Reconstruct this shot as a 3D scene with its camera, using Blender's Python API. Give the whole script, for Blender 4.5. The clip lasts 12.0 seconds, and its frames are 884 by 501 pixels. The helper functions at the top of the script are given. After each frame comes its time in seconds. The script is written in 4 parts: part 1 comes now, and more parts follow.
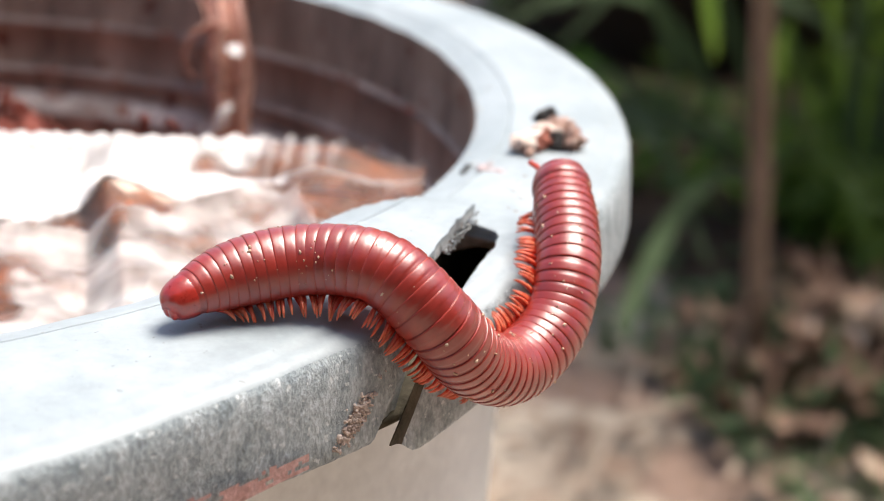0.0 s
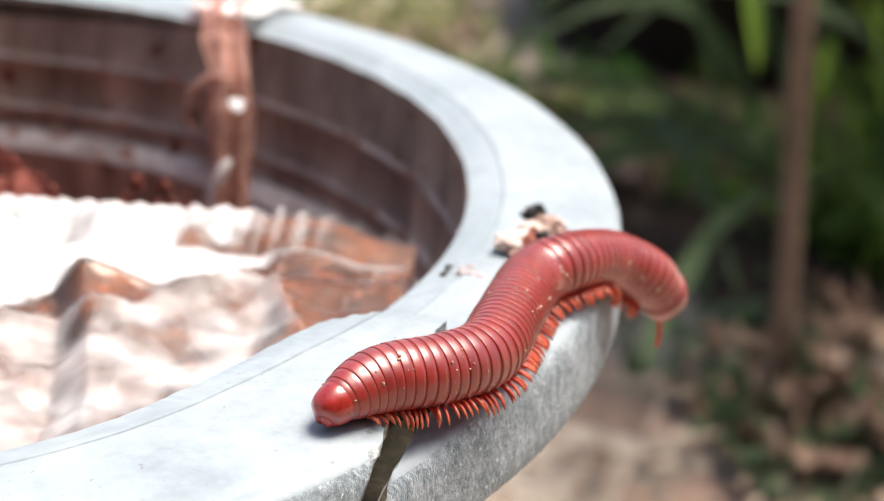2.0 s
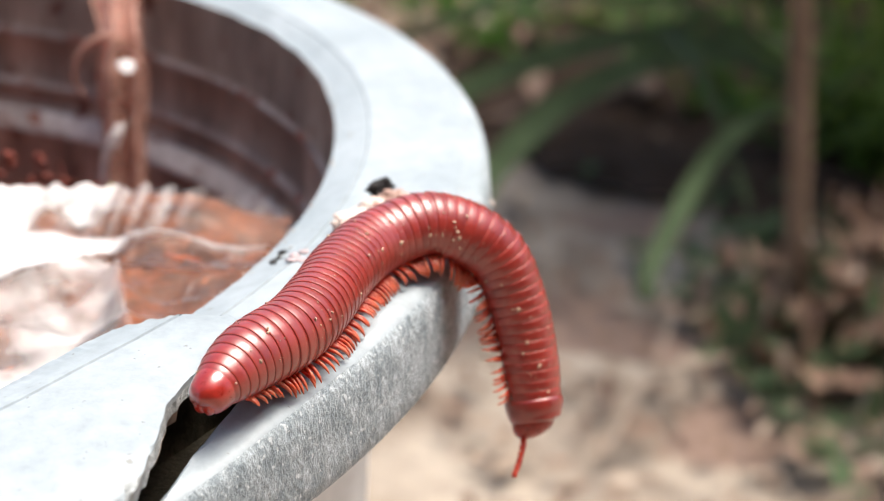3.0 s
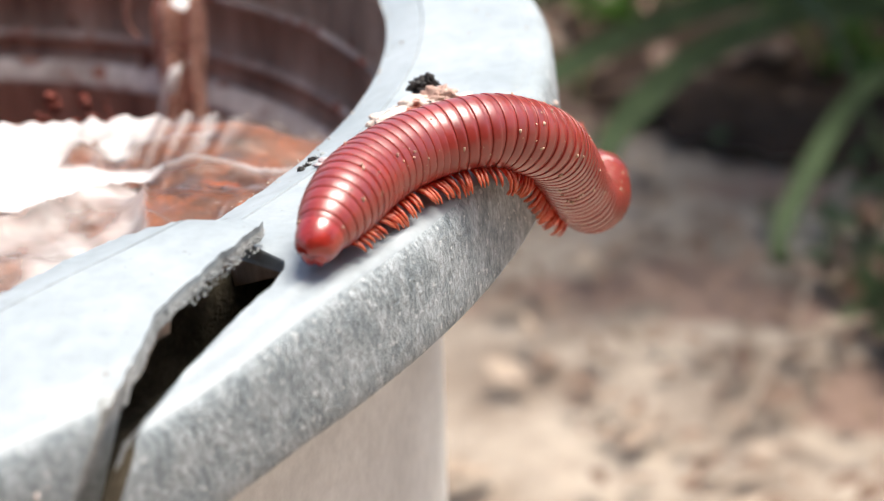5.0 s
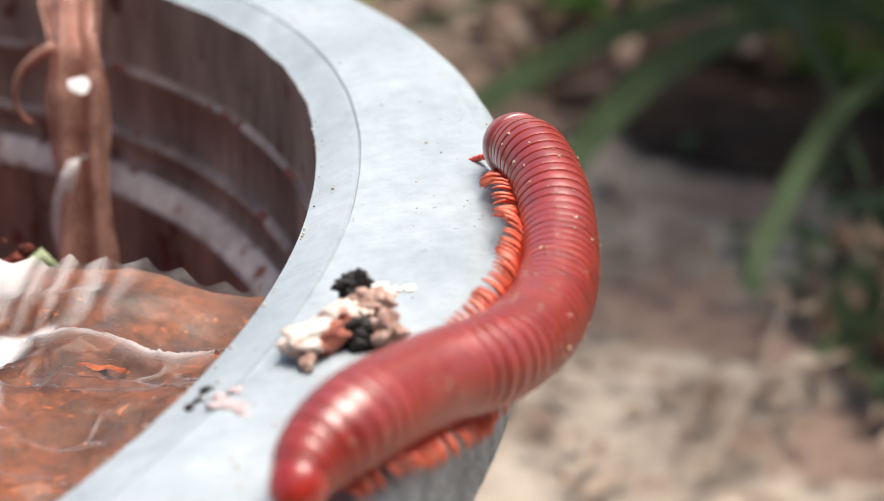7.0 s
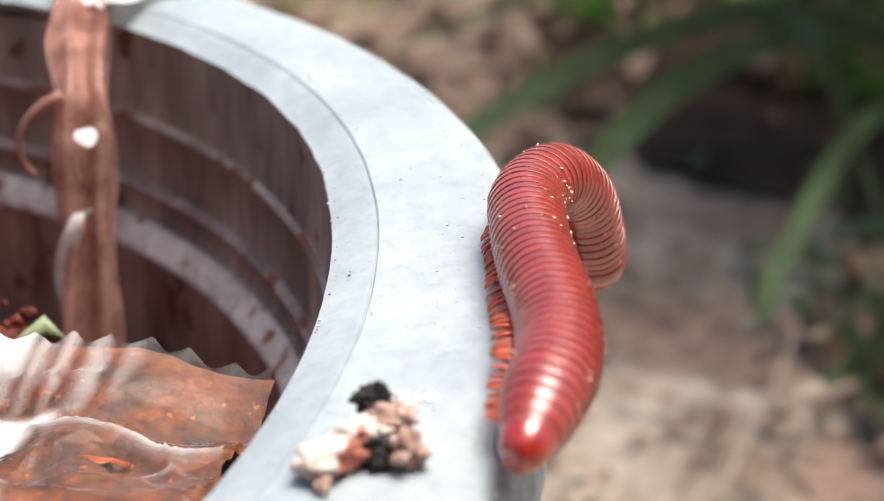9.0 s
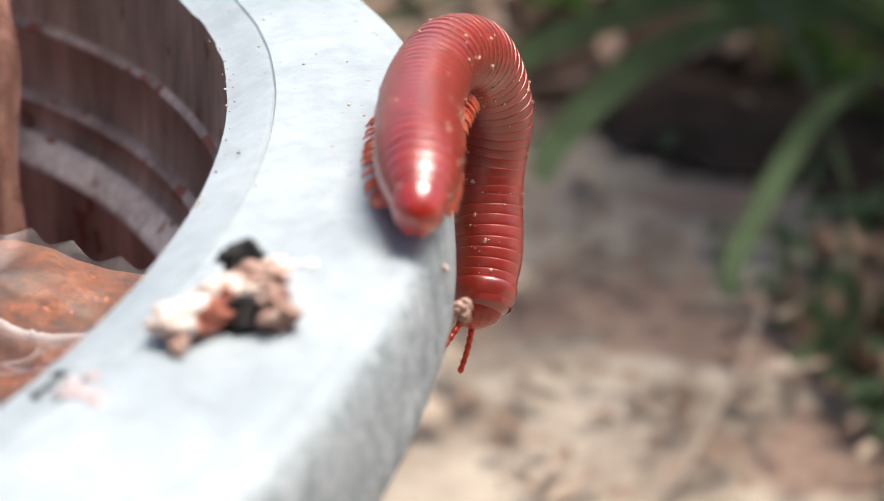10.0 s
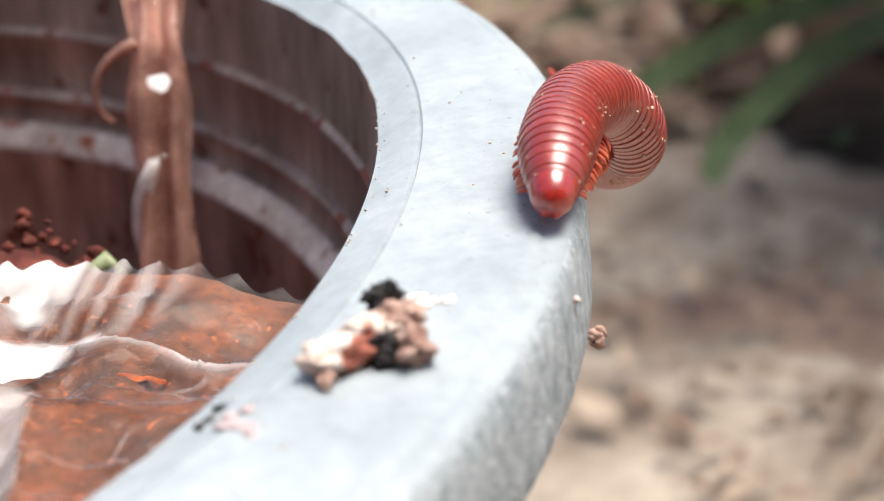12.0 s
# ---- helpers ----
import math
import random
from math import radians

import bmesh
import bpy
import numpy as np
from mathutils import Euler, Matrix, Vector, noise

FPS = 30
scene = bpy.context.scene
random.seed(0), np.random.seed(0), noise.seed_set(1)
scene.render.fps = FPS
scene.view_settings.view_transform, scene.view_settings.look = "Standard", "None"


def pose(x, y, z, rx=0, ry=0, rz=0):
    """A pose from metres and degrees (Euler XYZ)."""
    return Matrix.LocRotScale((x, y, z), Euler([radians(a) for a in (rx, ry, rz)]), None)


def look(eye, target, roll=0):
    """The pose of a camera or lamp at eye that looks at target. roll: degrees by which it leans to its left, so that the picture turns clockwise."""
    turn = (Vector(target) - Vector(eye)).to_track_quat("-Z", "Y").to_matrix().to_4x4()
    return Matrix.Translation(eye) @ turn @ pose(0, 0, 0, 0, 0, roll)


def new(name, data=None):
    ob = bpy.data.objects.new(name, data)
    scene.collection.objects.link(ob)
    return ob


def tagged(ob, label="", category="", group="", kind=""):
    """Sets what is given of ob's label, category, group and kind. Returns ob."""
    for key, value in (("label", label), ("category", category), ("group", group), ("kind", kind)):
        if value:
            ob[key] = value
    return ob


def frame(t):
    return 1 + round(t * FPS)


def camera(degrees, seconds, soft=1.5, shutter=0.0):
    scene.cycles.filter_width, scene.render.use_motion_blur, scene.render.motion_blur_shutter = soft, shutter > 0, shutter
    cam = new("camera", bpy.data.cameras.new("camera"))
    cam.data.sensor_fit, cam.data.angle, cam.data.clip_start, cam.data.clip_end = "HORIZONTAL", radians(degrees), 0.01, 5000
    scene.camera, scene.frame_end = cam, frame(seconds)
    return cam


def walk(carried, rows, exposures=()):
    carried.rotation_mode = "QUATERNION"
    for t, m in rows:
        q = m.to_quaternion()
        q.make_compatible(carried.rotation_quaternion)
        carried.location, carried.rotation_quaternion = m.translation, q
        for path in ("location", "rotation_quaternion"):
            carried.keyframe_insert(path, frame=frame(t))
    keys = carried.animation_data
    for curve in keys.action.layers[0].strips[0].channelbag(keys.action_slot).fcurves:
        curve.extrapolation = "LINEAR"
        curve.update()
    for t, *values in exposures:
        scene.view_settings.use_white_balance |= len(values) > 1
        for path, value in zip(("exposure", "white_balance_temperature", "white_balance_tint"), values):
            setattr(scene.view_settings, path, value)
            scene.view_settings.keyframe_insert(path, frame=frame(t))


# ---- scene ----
# ---- camera ----
H = 0.200                    # height of the pot's rim over the ground
RI, RO, LIP = 0.092, 0.109, 0.0097

cam = camera(29.05, 12.0, soft=1.0)
cam.data.dof.use_dof = True
cam.data.dof.focus_distance = 0.138
cam.data.dof.aperture_fstop = 30.0
walk(cam, [
    (0.0, pose(0.0217, -0.2139, 0.2533, 70.03, -1.60, -17.59)),
    (0.5, pose(0.0224, -0.2113, 0.2545, 70.09, -1.71, -17.17)),
    (1.0, pose(0.0247, -0.2087, 0.2559, 69.64, -2.44, -16.33)),
    (1.5, pose(0.0289, -0.2065, 0.2596, 69.13, -3.00, -15.56)),
    (2.0, pose(0.0308, -0.2065, 0.2636, 69.29, -2.87, -15.47)),
    (2.5, pose(0.0441, -0.2036, 0.2641, 67.70, -0.47, -15.96)),
    (3.0, pose(0.0568, -0.1976, 0.2656, 66.26, 0.27, -14.32)),
    (3.5, pose(0.0635, -0.1899, 0.2617, 64.61, 2.38, -13.41)),
    (5.5, pose(0.0724, -0.1830, 0.2487, 66.82, 4.66, -10.60)),
    (6.0, pose(0.0800, -0.1698, 0.2508, 66.05, 4.64, -10.94)),
    (6.5, pose(0.0758, -0.1502, 0.2498, 64.80, 3.75, -12.10)),
    (7.0, pose(0.0772, -0.1479, 0.2547, 64.84, 3.07, -11.66)),
    (9.0, pose(0.0776, -0.1389, 0.2594, 64.59, 2.01, -11.11)),
    (9.5, pose(0.0837, -0.1379, 0.2527, 64.63, 1.53, -11.39)),
    (10.0, pose(0.0844, -0.1347, 0.2457, 64.88, 1.69, -11.60)),
    (10.5, pose(0.0883, -0.1332, 0.2460, 66.24, 2.08, -9.50)),
    (11.0, pose(0.0863, -0.1342, 0.2468, 65.65, 4.21, -8.70)),
    (11.5, pose(0.0893, -0.1395, 0.2489, 65.47, 5.71, -6.87)),
    (12.0, pose(0.0870, -0.1413, 0.2514, 65.03, 5.20, -6.46)),
], exposures=[(0, 0.95, 6650, 10), (3.5, 0.95, 6650, 10), (5.5, 0.90, 6650, 10), (7, 0.79, 6650, 10), (9, 0.89, 6650, 10), (10, 0.91, 6650, 10), (11, 0.80, 6650, 10), (12, 0.86, 6650, 10)])

# ---- light ----
SUN_TO = Vector((0.34, 0.12, 1.0)).normalized()
world = bpy.data.worlds.new("sky")
scene.world = world
world.use_nodes = True
wn = world.node_tree.nodes
sky = wn.new("ShaderNodeTexSky")
sky.sky_type = "NISHITA"
sky.sun_disc = False
sky.sun_elevation = math.asin(SUN_TO.z)
sky.sun_rotation = math.atan2(SUN_TO.x, SUN_TO.y)
sky.air_density, sky.dust_density = 1.0, 3.0
wn["Background"].inputs["Strength"].default_value = 0.107
world.node_tree.links.new(sky.outputs["Color"], wn["Background"].inputs["Color"])
sun_data = bpy.data.lights.new("sun", "SUN")
sun_data.energy, sun_data.angle, sun_data.color = 3.35, radians(36), (1.0, 0.95, 0.88)
sun = new("sun", sun_data)
sun.matrix_world = look(SUN_TO * 5, (0, 0, 0))


# ---- materials ----
def ramp(nt, fac, stops):
    n = nt.nodes.new("ShaderNodeValToRGB")
    while len(n.color_ramp.elements) < len(stops):
        n.color_ramp.elements.new(0.5)
    for e, (p, c) in zip(n.color_ramp.elements, stops):
        e.position, e.color = p, (*c, 1)
    nt.links.new(fac, n.inputs["Fac"])
    return n.outputs["Color"]


def noise_of(nt, coord, scale, detail=5.0, rough=0.6, stretch=(1, 1, 1)):
    mp = nt.nodes.new("ShaderNodeMapping")
    mp.inputs["Scale"].default_value = stretch
    nt.links.new(coord, mp.inputs["Vector"])
    n = nt.nodes.new("ShaderNodeTexNoise")
    n.inputs["Scale"].default_value, n.inputs["Detail"].default_value, n.inputs["Roughness"].default_value = scale, detail, rough
    nt.links.new(mp.outputs["Vector"], n.inputs["Vector"])
    return n.outputs["Fac"]


def blend(nt, fac, a, b, mode="MIX"):
    m = nt.nodes.new("ShaderNodeMix")
    m.data_type, m.blend_type = "RGBA", mode
    if isinstance(fac, float):
        m.inputs["Factor"].default_value = fac
    else:
        nt.links.new(fac, m.inputs["Factor"])
    for sock, v in ((m.inputs["A"], a), (m.inputs["B"], b)):
        if isinstance(v, tuple):
            sock.default_value = (*v, 1)
        else:
            nt.links.new(v, sock)
    return m.outputs["Result"]


def surface(name, dark, light, coarse, fine, rough=0.6, bump=0.0, spec=0.5, spots=None, stretch=(1, 1, 1), varied=0.0, coat=0.0, sub=0.0, grain=0.62, coat_rough=0.15):
    """coarse, fine: the two scales of variation, per metre; bump: relief in metres; spots: (scale, threshold, colour)."""
    m = bpy.data.materials.new(name)
    m.use_nodes = True
    nt = m.node_tree
    b = nt.nodes["Principled BSDF"]
    tc = nt.nodes.new("ShaderNodeTexCoord").outputs["Object"]
    info = nt.nodes.new("ShaderNodeObjectInfo")
    if varied:
        add = nt.nodes.new("ShaderNodeVectorMath")
        add.operation = "ADD"
        nt.links.new(tc, add.inputs[0])
        nt.links.new(info.outputs["Random"], add.inputs[1])
        tc = add.outputs["Vector"]
    n1 = noise_of(nt, tc, coarse, stretch=stretch)
    n2 = noise_of(nt, tc, fine, 6.0, 0.65, stretch=stretch)
    c1 = ramp(nt, n1, [(0.32, dark), (0.68, light)])
    c2 = ramp(nt, n2, [(0.3, (grain, grain, grain)), (0.7, (1.75 - grain, 1.75 - grain, 1.75 - grain) if grain < 0.7 else (1.06, 1.06, 1.06))])
    col = blend(nt, 1.0, c1, c2, "MULTIPLY")
    if spots:
        ns = noise_of(nt, tc, spots[0], 2.0, 0.5)
        fac = ramp(nt, ns, [(spots[1], (0, 0, 0)), (spots[1] + 0.04, (1, 1, 1))])
        col = blend(nt, fac, col, spots[2])
    if varied:
        hsv = nt.nodes.new("ShaderNodeHueSaturation")
        mr = nt.nodes.new("ShaderNodeMapRange")
        mr.inputs["To Min"].default_value, mr.inputs["To Max"].default_value = 1 - varied, 1 + varied
        nt.links.new(info.outputs["Random"], mr.inputs["Value"])
        nt.links.new(mr.outputs["Result"], hsv.inputs["Value"])
        nt.links.new(col, hsv.inputs["Color"])
        col = hsv.outputs["Color"]
    nt.links.new(col, b.inputs["Base Color"])
    rr = nt.nodes.new("ShaderNodeMapRange")
    rr.inputs["To Min"].default_value, rr.inputs["To Max"].default_value = max(0.05, rough - 0.12), min(1.0, rough + 0.12)
    nt.links.new(n2, rr.inputs["Value"])
    nt.links.new(rr.outputs["Result"], b.inputs["Roughness"])
    b.inputs["Specular IOR Level"].default_value = spec
    b.inputs["Coat Weight"].default_value = coat
    b.inputs["Coat Roughness"].default_value = coat_rough
    b.inputs["Coat IOR"].default_value = 1.62
    if sub:
        b.inputs["Subsurface Weight"].default_value = sub
        b.inputs["Subsurface Radius"].default_value = (0.0012, 0.0004, 0.0002)
        b.inputs["Subsurface Scale"].default_value = 1.0
    if bump:
        bp = nt.nodes.new("ShaderNodeBump")
        bp.inputs["Strength"].default_value, bp.inputs["Distance"].default_value = 0.6, bump
        nt.links.new(n2, bp.inputs["Height"])
        nt.links.new(bp.outputs["Normal"], b.inputs["Normal"])
    return m


def film_material(name, tint, milk, rough=0.16, cloudy=False, passing=(0.95, 0.87, 0.81)):
    """Thin clear film: see-through, a little milky, with a gloss that grows towards grazing views."""
    m = bpy.data.materials.new(name)
    m.use_nodes = True
    nt = m.node_tree
    nt.nodes.remove(nt.nodes["Principled BSDF"])
    tc = nt.nodes.new("ShaderNodeTexCoord").outputs["Object"]
    n1 = noise_of(nt, tc, 160.0, 5.0)
    clear = nt.nodes.new("ShaderNodeBsdfTransparent")
    clear.inputs["Color"].default_value = (*passing, 1)
    milky = nt.nodes.new("ShaderNodeBsdfDiffuse")
    nt.links.new(ramp(nt, n1, [(0.3, tuple(0.75 * c for c in tint)), (0.7, tint)]), milky.inputs["Color"])
    inner = nt.nodes.new("ShaderNodeMixShader")
    mr = nt.nodes.new("ShaderNodeMapRange")
    mr.inputs["From Min"].default_value, mr.inputs["From Max"].default_value = 0.3, 0.7
    mr.inputs["To Min"].default_value, mr.inputs["To Max"].default_value = milk * 0.5, milk * 1.5
    nt.links.new(n1, mr.inputs["Value"])
    share = mr.outputs["Result"]
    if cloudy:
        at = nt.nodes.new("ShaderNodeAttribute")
        at.attribute_name = "milky_glare"
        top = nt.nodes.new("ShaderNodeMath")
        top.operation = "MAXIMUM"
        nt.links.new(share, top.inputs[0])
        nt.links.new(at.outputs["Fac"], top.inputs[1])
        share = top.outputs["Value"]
    nt.links.new(share, inner.inputs["Fac"])
    nt.links.new(clear.outputs["BSDF"], inner.inputs[1])
    nt.links.new(milky.outputs["BSDF"], inner.inputs[2])
    gloss = nt.nodes.new("ShaderNodeBsdfGlossy")
    gloss.inputs["Roughness"].default_value = rough
    bp = nt.nodes.new("ShaderNodeBump")
    bp.inputs["Strength"].default_value, bp.inputs["Distance"].default_value = 0.5, 0.0003
    nt.links.new(noise_of(nt, tc, 420.0, 3.0), bp.inputs["Height"])
    nt.links.new(bp.outputs["Normal"], gloss.inputs["Normal"])
    fr = nt.nodes.new("ShaderNodeFresnel")
    fr.inputs["IOR"].default_value = 1.22
    outer = nt.nodes.new("ShaderNodeMixShader")
    nt.links.new(fr.outputs["Fac"], outer.inputs["Fac"])
    nt.links.new(inner.outputs["Shader"], outer.inputs[1])
    nt.links.new(gloss.outputs["BSDF"], outer.inputs[2])
    nt.links.new(outer.outputs["Shader"], nt.nodes["Material Output"].inputs["Surface"])
    return m


M_RIM = surface("grey_plastic", (0.295, 0.34, 0.365), (0.40, 0.445, 0.47), 70, 520, 0.5, 0.00009, 0.45, spots=(1300, 0.705, (0.22, 0.23, 0.22)), grain=0.82)
M_SIDE = surface("scuffed_plastic", (0.255, 0.305, 0.33), (0.53, 0.585, 0.615), 650, 2600, 0.6, 0.0006, 0.4, spots=(1500, 0.645, (0.60, 0.64, 0.655)), stretch=(1, 1, 0.6))
M_EDGE = surface("broken_plastic", (0.28, 0.30, 0.30), (0.66, 0.69, 0.69), 500, 2500, 0.8, 0.0005)
M_BODY = surface("pot_outside", (0.66, 0.66, 0.64), (0.82, 0.82, 0.80), 60, 700, 0.6, 0.00004, grain=0.88)
M_WALL = surface("stained_inside", (0.15, 0.102, 0.078), (0.52, 0.38, 0.29), 110, 600, 0.55, 0.0002, 0.3, spots=(160, 0.64, (0.14, 0.050, 0.030)), stretch=(1, 1, 0.22))
M_LEDGE = surface("pale_ledge", (0.30, 0.23, 0.20), (0.72, 0.655, 0.62), 110, 900, 0.7, 0.0002, 0.3, spots=(200, 0.60, (0.24, 0.09, 0.06)))
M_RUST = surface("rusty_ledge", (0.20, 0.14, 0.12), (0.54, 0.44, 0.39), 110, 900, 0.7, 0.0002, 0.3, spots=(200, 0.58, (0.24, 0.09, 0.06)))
M_SOIL = surface("pot_soil", (0.08, 0.018, 0.013), (0.28, 0.070, 0.048), 260, 1200, 0.8, 0.0006, 0.3)
M_COIR = surface("coir", (0.040, 0.017, 0.011), (0.31, 0.105, 0.034), 170, 1100, 0.5, 0.0006, 0.5, spots=(700, 0.66, (0.46, 0.15, 0.045)), grain=0.42)
M_ORANGE = surface("orange_fibre", (0.38, 0.075, 0.014), (0.62, 0.17, 0.035), 500, 2200, 0.6, 0.0003)
M_FILM = film_material("clear_film", (0.95, 0.90, 0.875), 0.03, 0.3, True, passing=(0.90, 0.78, 0.70))
M_MILK = film_material("white_film", (0.95, 0.925, 0.91), 0.66, 0.22)
M_STRIP = film_material("cloudy_film", (0.76, 0.44, 0.35), 0.33, 0.14, passing=(0.82, 0.49, 0.38))
M_RING = surface("red_shell", (0.225, 0.009, 0.0045), (0.335, 0.020, 0.010), 300, 2200, 0.40, 0.00003, 0.40, varied=0.08, coat=1.0, grain=0.85, coat_rough=0.32)
M_MARGIN = surface("shell_margin", (0.26, 0.020, 0.012), (0.38, 0.050, 0.031), 600, 2500, 0.4, 0.00002, 0.3, varied=0.08, coat=0.4, grain=0.85, coat_rough=0.3)
M_BELLY = surface("belly_red", (0.30, 0.020, 0.010), (0.42, 0.042, 0.020), 600, 2500, 0.4, 0.00002, 0.4, varied=0.08, sub=0.1, grain=0.85)
M_GRAIN = surface("pale_grain", (0.52, 0.33, 0.22), (0.76, 0.57, 0.42), 900, 3000, 0.7)
M_LEG = surface("leg_red", (0.46, 0.030, 0.014), (0.62, 0.068, 0.030), 500, 3000, 0.32, 0.0, 0.5, varied=0.15, sub=0.3)
M_LEG_TIP = surface("leg_tip", (0.52, 0.085, 0.040), (0.68, 0.18, 0.10), 500, 3000, 0.35, 0.0, 0.5, varied=0.12, sub=0.3, grain=0.85)
M_HEAD = surface("head_red", (0.28, 0.018, 0.011), (0.40, 0.040, 0.022), 300, 1800, 0.3, 0.00003, 0.5)
M_TAIL = surface("tail_red", (0.33, 0.015, 0.009), (0.45, 0.026, 0.015), 300, 1800, 0.3, 0.00003, 0.5, coat=0.8)
M_VALVE = surface("valve_red", (0.44, 0.016, 0.008), (0.58, 0.032, 0.015), 300, 1800, 0.3, 0.00003, 0.5, coat=0.6)
M_EYE = surface("eye_dark", (0.01, 0.008, 0.008), (0.03, 0.02, 0.02), 3000, 8000, 0.25)
M_CREAM = surface("cream_flesh", (0.80, 0.56, 0.46), (0.95, 0.88, 0.80), 330, 1800, 0.7, 0.0011, spots=(420, 0.575, (0.42, 0.13, 0.085)), grain=0.8)
M_TAN = surface("tan_flesh", (0.26, 0.11, 0.08), (0.76, 0.53, 0.43), 420, 1800, 0.6, 0.0005, spots=(600, 0.60, (0.10, 0.03, 0.02)))
M_MUD = surface("pale_mud", (0.55, 0.42, 0.36), (0.84, 0.72, 0.66), 800, 3000, 0.8, 0.0002, grain=0.85)
M_PINK = surface("pink_smear", (0.50, 0.39, 0.39), (0.62, 0.50, 0.50), 500, 2000, 0.7, 0.0002)
# olive grime, kept dark so that the crack's shade is in the colour
M_GRIME_SHADE = surface("grime_and_shade", (0.045, 0.038, 0.027), (0.15, 0.130, 0.092), 260, 1800, 0.8, 0.0003, 0.2)
M_CHAR = surface("black_rot", (0.006, 0.005, 0.005), (0.03, 0.022, 0.02), 500, 2200, 0.55, 0.0005)
M_CRUMB = surface("pale_crumb", (0.46, 0.34, 0.25), (0.80, 0.68, 0.56), 800, 3000, 0.8, 0.0003)
M_STAIN = surface("red_mud", (0.40, 0.20, 0.18), (0.58, 0.37, 0.34), 500, 2200, 0.8, 0.0002)
M_DUST = surface("white_smear", (0.70, 0.66, 0.60), (0.85, 0.82, 0.78), 600, 2500, 0.8, 0.0001)
# near-black brown that holds the shade on the ground behind
M_SHADE_SHEET = surface("dark_soil", (0.020, 0.0115, 0.007), (0.054, 0.031, 0.020), 24, 170, 0.95, 0.004, 0.2)
# pale grass colour that carries the sunlight itself
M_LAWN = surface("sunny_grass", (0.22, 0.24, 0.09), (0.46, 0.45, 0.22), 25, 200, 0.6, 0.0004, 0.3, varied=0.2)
M_GROUND = surface("bare_ground", (0.20, 0.147, 0.110), (0.55, 0.465, 0.375), 20, 190, 0.95, 0.003, 0.2, spots=(14, 0.58, (0.27, 0.185, 0.145)), grain=0.72)
M_LITTER = surface("dry_leaf", (0.34, 0.24, 0.17), (0.66, 0.53, 0.41), 40, 320, 0.8, 0.0006, 0.3, varied=0.3)
M_LITTER_DARK = surface("brown_leaf", (0.17, 0.105, 0.072), (0.34, 0.22, 0.155), 40, 320, 0.7, 0.0006, 0.3, varied=0.3)
M_BLADE = surface("green_blade", (0.062, 0.092, 0.045), (0.112, 0.165, 0.080), 30, 400, 0.62, 0.0002, 0.15, stretch=(1, 1, 0.2), varied=0.25)
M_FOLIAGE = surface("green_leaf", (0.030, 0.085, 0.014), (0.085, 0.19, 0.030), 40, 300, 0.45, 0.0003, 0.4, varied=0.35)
M_SPROUT = surface("pale_green", (0.16, 0.20, 0.08), (0.40, 0.44, 0.24), 200, 1500, 0.5)
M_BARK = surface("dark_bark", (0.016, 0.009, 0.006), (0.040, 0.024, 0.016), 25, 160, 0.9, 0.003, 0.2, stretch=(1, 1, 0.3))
M_STEM = surface("stem_bark", (0.13, 0.085, 0.056), (0.29, 0.20, 0.14), 60, 500, 0.8, 0.0005, 0.3, stretch=(1, 1, 0.3))
M_SHRUB = surface("bright_leaf", (0.19, 0.32, 0.05), (0.34, 0.50, 0.10), 40, 300, 0.45, 0.0003, 0.4, varied=0.35)
M_STONE = surface("unseen_wall", (0.07, 0.06, 0.05), (0.14, 0.12, 0.10), 4, 60, 0.9, 0.003, 0.2)
M_TWIG = surface("dry_twig", (0.35, 0.26, 0.19), (0.55, 0.45, 0.36), 80, 600, 0.8, 0.0003)


def let_light_through(m, share):
    """Thin leaves: a share of the light that falls on one side leaves at the other."""
    nt = m.node_tree
    b = nt.nodes["Principled BSDF"]
    back = nt.nodes.new("ShaderNodeBsdfTranslucent")
    nt.links.new(b.inputs["Base Color"].links[0].from_socket, back.inputs["Color"])
    mix = nt.nodes.new("ShaderNodeMixShader")
    mix.inputs["Fac"].default_value = share
    nt.links.new(b.outputs["BSDF"], mix.inputs[1])
    nt.links.new(back.outputs["BSDF"], mix.inputs[2])
    nt.links.new(mix.outputs["Shader"], nt.nodes["Material Output"].inputs["Surface"])


for leaf, share in ((M_SHRUB, 0.55), (M_FOLIAGE, 0.55), (M_LAWN, 0.55), (M_BLADE, 0.35)):
    let_light_through(leaf, share)


# ---- mesh helpers ----
def mesh_of(bm, mats, smooth=True):
    me = bpy.data.meshes.new("mesh")
    bmesh.ops.recalc_face_normals(bm, faces=bm.faces)
    bm.to_mesh(me)
    bm.free()
    for m in (mats if isinstance(mats, (list, tuple)) else [mats]):
        me.materials.append(m)
    if smooth:
        for p in me.polygons:
            p.use_smooth = True
    return me


def part(name, bm, material, parent=None, label="", smooth=True):
    """Links a bmesh as one mesh object, under a thing or a part where one is given."""
    ob = new(name, mesh_of(bm, material, smooth))
    ob.parent = parent
    return tagged(ob, label)


def put(name, me, parent=None, m=None):
    ob = new(name, me)
    ob.parent = parent
    if m is not None:
        ob.matrix_basis = m
    return ob


def grid_faces(bm, rows, closed=False, slot=None):
    """Quads over rows of vertices; closed: the last row joins the first across each row's own ends."""
    faces = []
    for i in range(len(rows) - 1):
        n = len(rows[i])
        for j in range(n if closed else n - 1):
            q = (rows[i][j], rows[i][(j + 1) % n], rows[i + 1][(j + 1) % n], rows[i + 1][j])
            f = bm.faces.new(q)
            if slot:
                f.material_index = slot(i, j)
            faces.append(f)
    return faces


